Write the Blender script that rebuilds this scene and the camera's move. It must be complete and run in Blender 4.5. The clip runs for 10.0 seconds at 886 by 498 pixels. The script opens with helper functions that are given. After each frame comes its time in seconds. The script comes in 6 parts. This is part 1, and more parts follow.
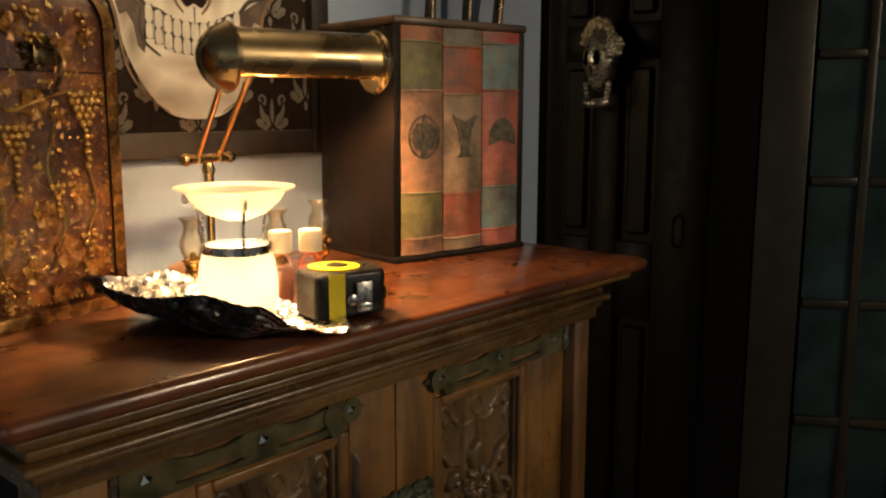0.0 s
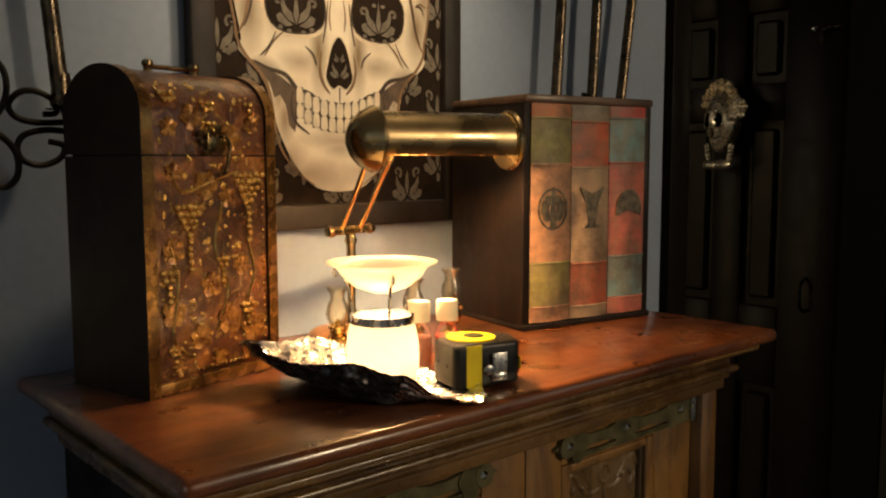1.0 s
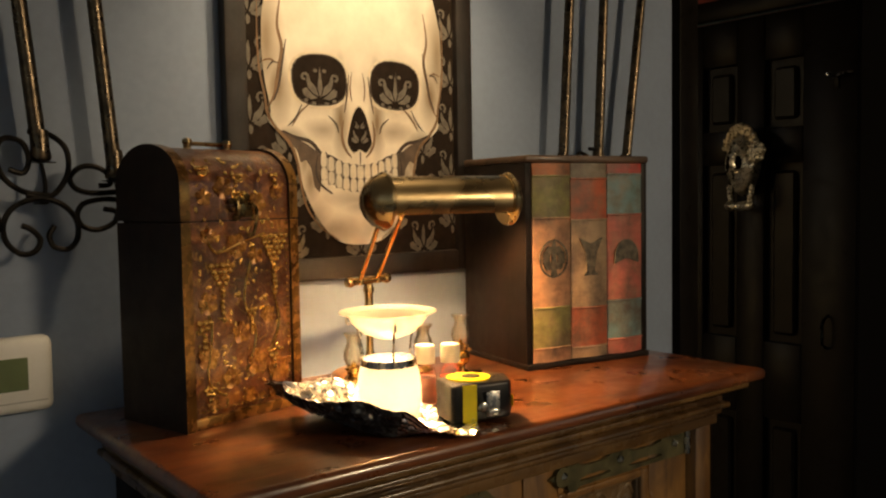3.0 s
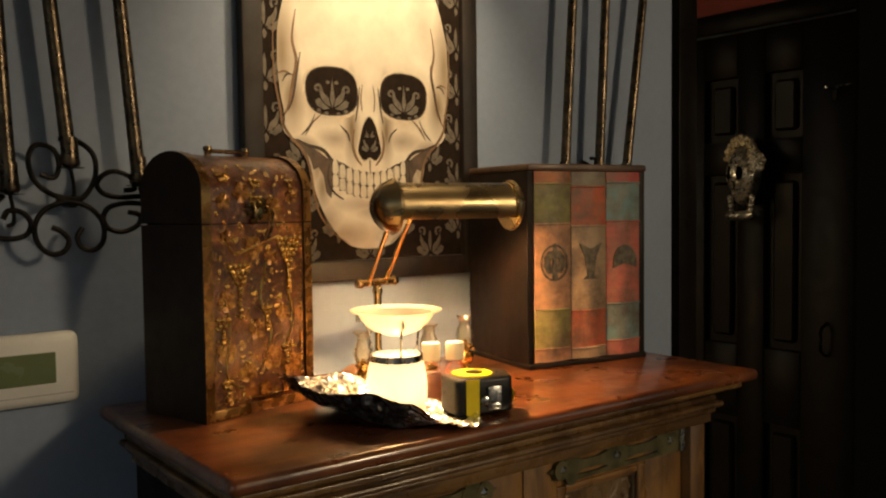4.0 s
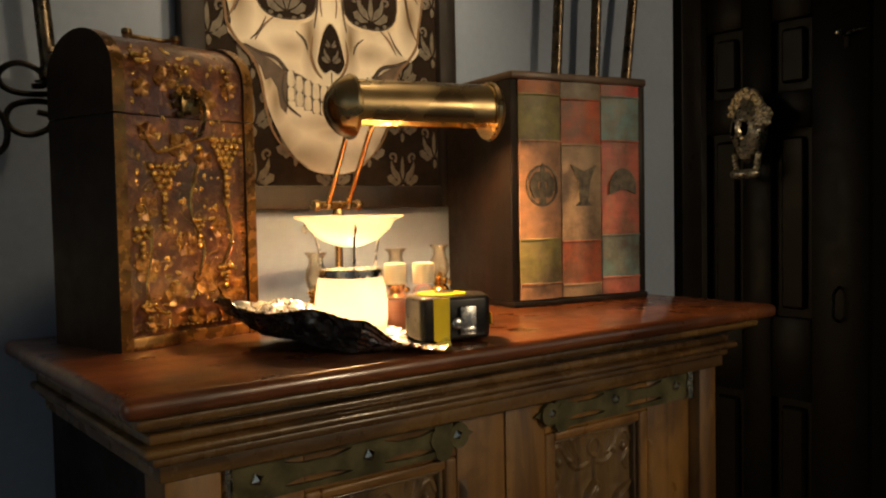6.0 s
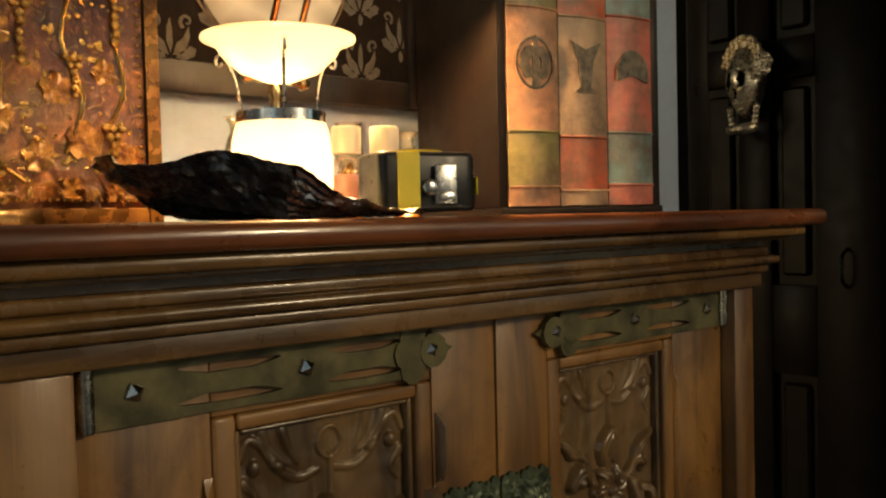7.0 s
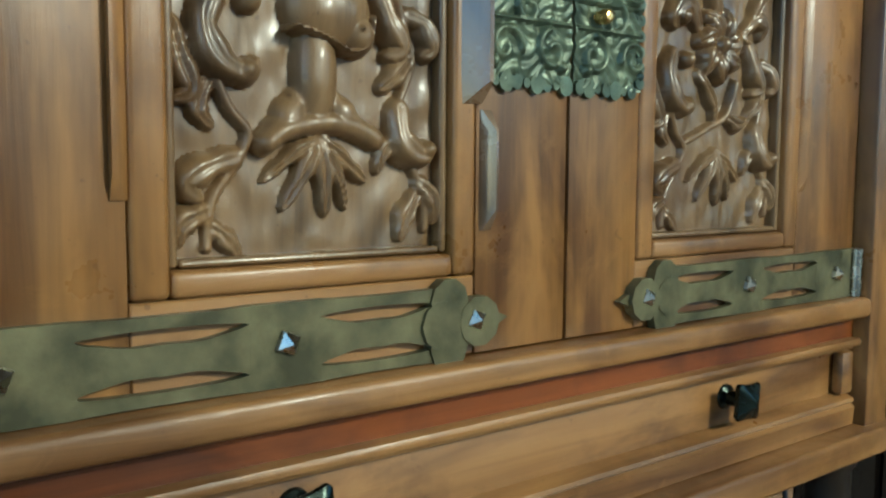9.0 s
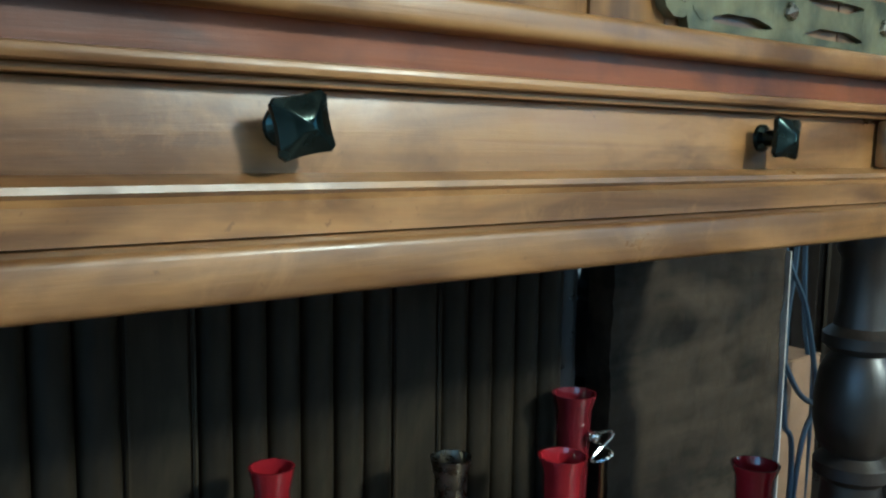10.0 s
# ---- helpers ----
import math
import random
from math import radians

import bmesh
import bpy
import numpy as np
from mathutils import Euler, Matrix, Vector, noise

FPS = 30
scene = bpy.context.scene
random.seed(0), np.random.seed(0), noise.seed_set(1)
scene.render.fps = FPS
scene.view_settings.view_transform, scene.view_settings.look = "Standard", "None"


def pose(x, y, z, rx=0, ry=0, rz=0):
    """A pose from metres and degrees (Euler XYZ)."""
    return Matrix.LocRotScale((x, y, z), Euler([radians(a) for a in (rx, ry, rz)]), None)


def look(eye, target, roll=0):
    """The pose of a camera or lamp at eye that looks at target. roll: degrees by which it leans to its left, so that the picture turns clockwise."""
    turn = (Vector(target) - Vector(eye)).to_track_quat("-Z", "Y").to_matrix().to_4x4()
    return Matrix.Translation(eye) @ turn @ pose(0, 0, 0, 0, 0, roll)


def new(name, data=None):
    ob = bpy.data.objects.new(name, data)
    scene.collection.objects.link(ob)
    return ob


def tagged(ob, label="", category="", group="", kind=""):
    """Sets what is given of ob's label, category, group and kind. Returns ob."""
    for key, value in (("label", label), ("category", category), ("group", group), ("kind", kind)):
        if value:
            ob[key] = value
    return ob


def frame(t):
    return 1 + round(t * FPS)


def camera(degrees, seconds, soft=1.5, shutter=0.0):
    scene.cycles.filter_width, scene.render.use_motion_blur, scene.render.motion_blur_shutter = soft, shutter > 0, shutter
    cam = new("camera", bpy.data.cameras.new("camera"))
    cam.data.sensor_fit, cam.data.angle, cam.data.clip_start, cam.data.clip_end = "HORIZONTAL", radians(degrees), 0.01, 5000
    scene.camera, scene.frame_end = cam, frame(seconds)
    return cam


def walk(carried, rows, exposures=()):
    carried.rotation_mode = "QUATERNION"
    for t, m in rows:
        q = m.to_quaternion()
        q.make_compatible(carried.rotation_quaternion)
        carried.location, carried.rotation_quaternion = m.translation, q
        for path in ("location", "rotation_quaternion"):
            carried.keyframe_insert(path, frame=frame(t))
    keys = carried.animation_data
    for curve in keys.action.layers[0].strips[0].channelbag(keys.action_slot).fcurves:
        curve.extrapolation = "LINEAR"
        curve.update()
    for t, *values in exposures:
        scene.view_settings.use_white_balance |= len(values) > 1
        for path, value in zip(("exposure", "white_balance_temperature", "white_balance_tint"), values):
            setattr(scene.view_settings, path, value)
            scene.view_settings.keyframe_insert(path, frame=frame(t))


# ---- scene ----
cam = camera(54.1, 10.0, soft=2.2)
METRES, EYE, TURN = 1.25, 1.5, 41.3
ROWS = [
    (0.0, 0.0, 0.0, 0.0, 0.01, -9.25, -0.09),
    (0.5, -0.0132, -0.0133, 0.0088, 4.81, -7.12, -0.12),
    (1.0, -0.0166, -0.0305, 0.0198, 7.31, -5.8, 0.08),
    (1.5, -0.005, -0.0448, 0.0278, 8.66, -5.6, 0.48),
    (2.0, 0.0157, -0.0649, 0.036, 9.7, -4.65, 0.67),
    (2.5, 0.0315, -0.0858, 0.0406, 10.33, -3.81, 0.86),
    (3.0, 0.0366, -0.1093, 0.0407, 10.52, -3.42, 0.95),
    (4.5, 0.0475, -0.1619, 0.0272, 11.17, -2.61, 0.62),
    (5.0, 0.047, -0.1639, 0.0063, 11.33, -2.84, 0.91),
    (6.5, 0.0282, 0.0736, -0.0911, 9.92, -1.83, 1.44),
    (7.0, 0.014, 0.1428, -0.1497, 8.9, -1.95, 1.39),
    (7.5, -0.0021, 0.1964, -0.2115, 8.46, -3.86, 0.63),
    (8.0, -0.0125, 0.248, -0.2722, 8.82, -3.34, 0.39),
    (8.5, -0.0106, 0.2747, -0.3342, 10.38, -2.33, 0.0),
    (9.0, -0.0181, 0.2924, -0.4034, 11.13, -5.01, -0.35),
    (9.5, -0.0214, 0.3055, -0.4645, 12.14, -5.81, -0.7),
    (10.0, -0.0184, 0.3147, -0.5229, 12.32, -6.89, -0.81),
]
path = [(t, pose(0, 0, EYE, 0, 0, TURN) @ pose(METRES * x, METRES * y, METRES * z, 90 + pitch, roll, yaw)) for t, x, y, z, yaw, pitch, roll in ROWS]
# the two ends of the quick push-in
path += [(5.2, look((0.174, -0.098, 1.499), (-1.414, 1.114, 1.399), -1.1)),
         (6.3, look((0.007, 0.060, 1.409), (-1.564, 1.295, 1.325), -1.2))]
path.sort(key=lambda row: row[0])
walk(cam, path, exposures=[(0.0, 0.35, 6500, 10), (0.5, 0.42, 6600, 10), (1.5, 0.42, 7000, 10), (6.3, 0.27, 7100, 10), (7.0, 0.85, 6900, 6), (7.5, 1.65, 7000, 2), (8.0, 2.3, 6300, -3), (8.5, 2.5, 5300, -8), (9.0, 2.8, 4600, -10), (9.5, 3.0, 4100, -10), (10.0, 3.05, 4200, -10)])

# ---- light ----
world = bpy.data.worlds.new("world")
scene.world = world
world.use_nodes = True
sky = world.node_tree.nodes.new("ShaderNodeTexSky")
sky.sky_type, sky.sun_disc = "NISHITA", False
sky.sun_elevation, sky.sun_rotation = radians(20), radians(200)
world.node_tree.links.new(sky.outputs[0], world.node_tree.nodes["Background"].inputs[0])
world.node_tree.nodes["Background"].inputs[1].default_value = 0.06


def lamp_light(name, kind, energy, colour, m, size=0.1, size_y=None, shape=None):
    data = bpy.data.lights.new(name, kind)
    data.energy, data.color = energy, colour
    if kind == "AREA":
        data.size = size
        if size_y:
            data.shape, data.size_y = "RECTANGLE", size_y
        if shape:
            data.shape = shape
    elif kind == "POINT":
        data.shadow_soft_size = size
    ob = new(name, data)
    ob.matrix_world = m
    return ob


# warm bulb of the ceiling fixture, daylight of the window in the near wall
lamp_light("ceiling_bulb", "POINT", 60.0, (1.0, 0.76, 0.48), pose(2.15, 1.55, 2.30), 0.14)
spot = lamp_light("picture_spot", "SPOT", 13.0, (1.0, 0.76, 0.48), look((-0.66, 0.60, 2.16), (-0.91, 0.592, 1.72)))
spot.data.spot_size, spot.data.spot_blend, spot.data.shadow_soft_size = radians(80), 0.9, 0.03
# flame of the tealight inside the oil warmer's jar
lamp_light("tealight_flame", "POINT", 0.22, (1.0, 0.72, 0.46), pose(-0.614, 0.433, 1.352), 0.006)
lamp_light("window_daylight", "AREA", 6.0, (0.62, 0.90, 0.98), pose(0.25, -0.92, 1.45, -90, 0, 0), 1.1, 1.0)


# ---- materials ----
class Nodes:
    """Short hand for the nodes of one material."""

    def __init__(self, name, rough=0.5, metal=0.0, spec=0.5):
        self.mat = bpy.data.materials.new(name)
        self.mat.use_nodes = True
        self.tree = self.mat.node_tree
        self.bsdf = self.tree.nodes["Principled BSDF"]
        self.bsdf.inputs["Roughness"].default_value = rough
        self.bsdf.inputs["Metallic"].default_value = metal
        self.bsdf.inputs["Specular IOR Level"].default_value = spec
        self.coord = self.add("ShaderNodeTexCoord").outputs["Object"]

    def add(self, kind, **values):
        node = self.tree.nodes.new(kind)
        for key, value in values.items():
            node.inputs[key].default_value = value
        return node

    def link(self, a, b):
        self.tree.links.new(a, b)

    def set(self, socket, value):
        if hasattr(value, "is_linked"):
            self.link(value, self.bsdf.inputs[socket])
        else:
            self.bsdf.inputs[socket].default_value = value

    def scaled(self, sx, sy, sz, at=(0, 0, 0)):
        node = self.add("ShaderNodeMapping")
        node.inputs["Scale"].default_value = (sx, sy, sz)
        node.inputs["Location"].default_value = at
        self.link(self.coord, node.inputs["Vector"])
        return node.outputs[0]

    def noise(self, scale, detail=4.0, vector=None, rough=0.55, distort=0.0):
        node = self.add("ShaderNodeTexNoise", Scale=scale, Detail=detail, Roughness=rough, Distortion=distort)
        self.link(vector or self.coord, node.inputs["Vector"])
        return node.outputs["Fac"]

    def ramp(self, fac, stops):
        node = self.add("ShaderNodeValToRGB")
        el = node.color_ramp.elements
        while len(el) < len(stops):
            el.new(0.5)
        for e, (p, c) in zip(el, stops):
            e.position, e.color = p, (*c, 1) if len(c) == 3 else c
        self.link(fac, node.inputs[0])
        return node.outputs[0]

    def span(self, fac, a, b, lo=0.0, hi=1.0):
        node = self.add("ShaderNodeMapRange")
        node.inputs[1].default_value, node.inputs[2].default_value = a, b
        node.inputs[3].default_value, node.inputs[4].default_value = lo, hi
        self.link(fac, node.inputs[0])
        return node.outputs[0]

    def mix(self, fac, a, b, blend="MIX"):
        node = self.tree.nodes.new("ShaderNodeMix")
        node.data_type, node.blend_type = "RGBA", blend
        for socket, value in ((node.inputs[0], fac), (node.inputs[6], a), (node.inputs[7], b)):
            if hasattr(value, "is_linked"):
                self.link(value, socket)
            else:
                socket.default_value = value if isinstance(value, float) else (*value, 1)
        return node.outputs[2]

    def bump(self, height, strength, distance=0.001):
        node = self.add("ShaderNodeBump", Strength=strength, Distance=distance)
        self.link(height, node.inputs["Height"])
        self.link(node.outputs[0], self.bsdf.inputs["Normal"])


def wood(name, dark, light, rough, axis="y", coat=0.0, grain=70.0, stain=(0.05, 0.03, 0.02), stains=0.35, wear=1.0, spec=0.5, coat_rough=0.28):
    n = Nodes(name, rough, 0.0, spec)
    s = [grain, grain, grain]
    s["xyz".index(axis)] = grain * 0.05
    v = n.scaled(*s)
    g = n.noise(1.0, 6.0, v, 0.65, 0.6)
    t = [15.0, 15.0, 15.0]
    t["xyz".index(axis)] = 5.0
    big = n.noise(1.0, 4.0, n.scaled(*t, (3.1, 1.7, 0.4)), 0.6, 0.7)
    col = n.ramp(g, [(0.36, dark), (0.64, light)])
    tone = n.ramp(big, [(0.40, tuple(0.7 * c for c in dark)), (0.57, light)])
    col = n.mix(0.62, col, tone)
    col = n.mix(n.span(n.noise(14.0, 5.0), 0.56, 0.74, 0.0, stains), col, stain)
    # pale rubbed patches and small dark nicks
    col = n.mix(n.span(n.noise(19.0, 6.0, None, 0.7, 0.5), 0.57, 0.75, 0.0, 0.42 * wear), col, tuple(min(0.8, 1.25 * c + 0.04 * max(light)) for c in light))
    col = n.mix(n.span(n.noise(160.0, 2.0), 0.70, 0.76, 0.0, 0.5 * wear), col, stain)
    n.set("Base Color", col)
    n.set("Roughness", n.span(n.noise(18.0, 5.0, None, 0.65), 0.3, 0.7, rough - 0.14, rough + 0.18))
    n.set("Coat Weight", coat)
    n.set("Coat Roughness", coat_rough)
    n.bump(n.mix(0.5, g, n.noise(26.0, 4.0)), 0.5, 0.0018)
    return n.mat


def metal(name, a, b, rough, bumps=0.2, scale=60.0, metallic=1.0):
    n = Nodes(name, rough, metallic)
    f = n.noise(scale, 5.0)
    n.set("Base Color", n.ramp(f, [(0.35, a), (0.68, b)]))
    n.set("Roughness", n.span(n.noise(scale * 2.1, 3.0), 0.3, 0.7, max(0.05, rough - 0.12), rough + 0.14))
    n.bump(n.noise(scale * 3, 4.0), bumps, 0.0005)
    return n.mat


def plain(name, colour, rough=0.5, metallic=0.0, vary=0.15, scale=40.0, bumps=0.1, spec=0.5):
    n = Nodes(name, rough, metallic, spec)
    n.set("Base Color", n.ramp(n.noise(scale, 4.0), [(0.3, tuple(c * (1 - vary) for c in colour)), (0.7, tuple(min(1, c * (1 + vary)) for c in colour))]))
    n.set("Roughness", n.span(n.noise(scale * 1.7, 3.0), 0.3, 0.7, max(0.03, rough - 0.08), rough + 0.08))
    if bumps:
        n.bump(n.noise(scale * 4, 3.0), bumps, 0.0005)
    return n.mat


def glow(name, colour, strength):
    n = Nodes(name)
    n.set("Base Color", (*colour, 1))
    n.set("Emission Color", (*colour, 1))
    n.set("Emission Strength", strength)
    return n.mat


def wall_paint(name, colour, spec=0.4):
    n = Nodes(name, 0.62, 0.0, spec)
    f, g = n.noise(2.2, 5.0), n.noise(90.0, 4.0)
    col = n.ramp(f, [(0.3, tuple(0.86 * c for c in colour)), (0.7, tuple(1.1 * c for c in colour))])
    n.set("Base Color", n.mix(n.span(g, 0.35, 0.7, 0.0, 0.12), col, tuple(1.5 * c for c in colour)))
    n.bump(g, 0.25, 0.0008)
    return n.mat


M_WALL = wall_paint("blue_grey_paint", (0.26, 0.325, 0.435))
M_RED_WALL = wall_paint("oxblood_paint", (0.30, 0.045, 0.036))
# near-black base with little gloss for the walls at the door end
M_DARK_WALL = wall_paint("near_black_wall", (0.004, 0.0036, 0.0036), 0.05)
M_CEIL = wall_paint("ceiling_paint", (0.30, 0.28, 0.26))
M_FLOOR = wood("floor_boards", (0.05, 0.03, 0.018), (0.14, 0.08, 0.045), 0.4, "y", 0.1, 30)
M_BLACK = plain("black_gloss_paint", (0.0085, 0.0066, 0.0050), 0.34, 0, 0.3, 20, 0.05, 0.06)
M_OAK = wood("oiled_oak", (0.080, 0.032, 0.006), (0.27, 0.136, 0.034), 0.38, "z", 0.28, stain=(0.07, 0.028, 0.008), stains=0.7)
M_OAK_H = wood("oiled_oak_level", (0.085, 0.034, 0.007), (0.28, 0.145, 0.042), 0.40, "y", 0.14, stain=(0.07, 0.028, 0.008), stains=0.75)
M_CORNICE = wood("brown_cornice_wood", (0.050, 0.024, 0.007), (0.20, 0.110, 0.036), 0.26, "y", 0.45, spec=0.5)
M_TOP = wood("red_mahogany_top", (0.060, 0.015, 0.005), (0.22, 0.070, 0.022), 0.34, "y", 0.8, wear=0.25, coat_rough=0.14)
M_RED = wood("red_mahogany_rail", (0.045, 0.011, 0.0016), (0.19, 0.052, 0.006), 0.46, "y", 0.1, stain=(0.03, 0.008, 0.003), stains=0.7, wear=0.3, spec=0.3)
M_CARVE = wood("carved_walnut", (0.034, 0.019, 0.0075), (0.185, 0.112, 0.044), 0.40, "z", 0.30, 90, stain=(0.05, 0.022, 0.008), stains=0.6, wear=0.9, coat_rough=0.2)
M_WORN = wood("polished_worn_edge", (0.07, 0.042, 0.022), (0.20, 0.13, 0.07), 0.20, "z", 1.0, coat_rough=0.08)
M_EBONY = wood("black_brown_box_wood", (0.004, 0.0024, 0.0018), (0.014, 0.008, 0.0055), 0.55, "z", 0.0, wear=0.1, spec=0.2)
M_BRASS = metal("aged_brass", (0.24, 0.17, 0.085), (0.36, 0.27, 0.145), 0.24, 0.0, 9)
M_GOLD = metal("bright_brass", (0.58, 0.36, 0.12), (0.80, 0.55, 0.22), 0.22, 0.08)
M_IRON = metal("bronzed_iron", (0.05, 0.04, 0.03), (0.16, 0.12, 0.08), 0.32, 0.3)
M_SCROLL = metal("black_iron", (0.012, 0.012, 0.012), (0.04, 0.035, 0.03), 0.5, 0.4)
M_VERD = metal("green_patina_brass", (0.048, 0.046, 0.021), (0.15, 0.136, 0.066), 0.50, 0.7, 40, 0.45)
M_VERD_D = metal("dark_green_patina", (0.03, 0.045, 0.03), (0.12, 0.15, 0.095), 0.42, 0.8, 70, 0.4)
M_STEEL = metal("bright_steel", (0.5, 0.5, 0.48), (0.75, 0.74, 0.7), 0.22, 0.1)


# ---- mesh helpers ----
def finish(name, bm, material, smooth=True, angle=40):
    me = bpy.data.meshes.new(name)
    bm.normal_update()
    bm.to_mesh(me)
    bm.free()
    for m in (material if isinstance(material, (list, tuple)) else [material]):
        me.materials.append(m)
    if smooth:
        me.polygons.foreach_set("use_smooth", [True] * len(me.polygons))
        me.set_sharp_from_angle(angle=radians(angle))
    return me


def thing(name, bm, material, label="", category="", kind="", group="", m=None, smooth=True):
    ob = new(name, finish(name, bm, material, smooth))
    if m is not None:
        ob.matrix_world = m
    return tagged(ob, label, category, group, kind)


def empty(name, label, category, m=None, group=""):
    ob = new(name)
    ob.empty_display_size = 0.05
    if m is not None:
        ob.matrix_world = m
    return tagged(ob, label, category, group)


def part(name, bm, material, parent, label="", m=None, smooth=True):
    ob = new(name, finish(name, bm, material, smooth))
    ob.parent = parent
    if m is not None:
        ob.matrix_basis = m
    return tagged(ob, label)


def share(ob, parent, m):
    """One more piece on the mesh of ob."""
    other = new(ob.name.split(".")[0], ob.data)
    other.parent = parent
    other.matrix_basis = m
    return other


def box(x0, x1, y0, y1, z0, z1, bevel=0.0, segments=2, bm=None):
    bm = bm or bmesh.new()
    made = bmesh.ops.create_cube(bm, size=1.0)["verts"]
    bmesh.ops.transform(bm, verts=made, matrix=Matrix.Translation(((x0 + x1) / 2, (y0 + y1) / 2, (z0 + z1) / 2)) @ Matrix.Diagonal((x1 - x0, y1 - y0, z1 - z0, 1)))
    if bevel:
        edges = list({e for v in made for e in v.link_edges})
        bmesh.ops.bevel(bm, geom=edges, offset=bevel, segments=segments, affect="EDGES", profile=0.5, clamp_overlap=True)
    return bm


def lathe(profile, steps=32, bm=None, centre=(0, 0, 0), closed=True):
    """A turned body round z from (radius, height) pairs."""
    bm = bm or bmesh.new()
    rings = []
    for r, z in profile:
        if r < 1e-5:
            rings.append([bm.verts.new((centre[0], centre[1], centre[2] + z))])
        else:
            rings.append([bm.verts.new((centre[0] + r * math.cos(a), centre[1] + r * math.sin(a), centre[2] + z)) for a in np.linspace(0, 2 * math.pi, steps, endpoint=False)])
    for a, b in zip(rings, rings[1:]):
        for i in range(steps):
            j = (i + 1) % steps
            if len(a) == 1 and len(b) == 1:
                continue
            if len(a) == 1:
                bm.faces.new((a[0], b[i], b[j]))
            elif len(b) == 1:
                bm.faces.new((a[i], b[0], a[j]))
            else:
                bm.faces.new((a[i], b[i], b[j], a[j]))
    if closed:
        for ring in (rings[0], rings[-1]):
            if len(ring) > 2:
                bm.faces.new(ring)
    bmesh.ops.recalc_face_normals(bm, faces=bm.faces)
    return bm


def tube(points, radius, steps=8, bm=None, ends=True):
    """A round bar along points; radius is a number or a function of 0..1."""
    bm = bm or bmesh.new()
    pts = [Vector(p) for p in points]
    rings, up = [], None
    for i, p in enumerate(pts):
        d = (pts[min(i + 1, len(pts) - 1)] - pts[max(i - 1, 0)]).normalized()
        if up is None:
            up = d.orthogonal().normalized()
        up = (up - d * up.dot(d)).normalized()
        side = d.cross(up)
        r = radius(i / (len(pts) - 1)) if callable(radius) else radius
        rings.append([bm.verts.new(p + r * (math.cos(a) * up + math.sin(a) * side)) for a in np.linspace(0, 2 * math.pi, steps, endpoint=False)])
    for a, b in zip(rings, rings[1:]):
        for i in range(steps):
            j = (i + 1) % steps
            bm.faces.new((a[i], a[j], b[j], b[i]))
    if ends:
        bm.faces.new(rings[0][::-1])
        bm.faces.new(rings[-1])
    return bm


def sweep(profile, y0, y1, mitre_y=None, bm=None):
    """A moulding with a profile of (x, z) run along y."""
    bm = bm or bmesh.new()
    a = [bm.verts.new((x, y0, z)) for x, z in profile]
    b = [bm.verts.new((x, y1, z)) for x, z in profile]
    k = len(profile)
    for i in range(k):
        j = (i + 1) % k
        bm.faces.new((a[i], a[j], b[j], b[i]))
    bm.faces.new(a[::-1])
    bm.faces.new(b)
    bmesh.ops.recalc_face_normals(bm, faces=bm.faces)
    return bm


def plate(outline, thick, axis="x", bm=None):
    """A flat plate from an outline of (y, z) pairs; its face looks to +x."""
    bm = bm or bmesh.new()
    a = [bm.verts.new((0, y, z)) for y, z in outline]
    b = [bm.verts.new((thick, y, z)) for y, z in outline]
    k = len(outline)
    for i in range(k):
        j = (i + 1) % k
        bm.faces.new((a[i], a[j], b[j], b[i]))
    bm.faces.new(a[::-1])
    bm.faces.new(b)
    bmesh.ops.recalc_face_normals(bm, faces=bm.faces)
    return bm


def spline(points, closed=False, steps=8):
    """A smooth line through a few points (Catmull-Rom)."""
    p = [np.array(q, float) for q in points]
    k, out = len(p), []
    for i in range(k if closed else k - 1):
        q = [p[(i + d) % k] if closed else p[min(max(i + d, 0), k - 1)] for d in (-1, 0, 1, 2)]
        for s in np.linspace(0, 1, steps, endpoint=False):
            out.append(tuple(0.5 * (2 * q[1] + (q[2] - q[0]) * s + (2 * q[0] - 5 * q[1] + 4 * q[2] - q[3]) * s**2 + (3 * q[1] - q[0] - 3 * q[2] + q[3]) * s**3)))
    if not closed:
        out.append(tuple(p[-1]))
    return out


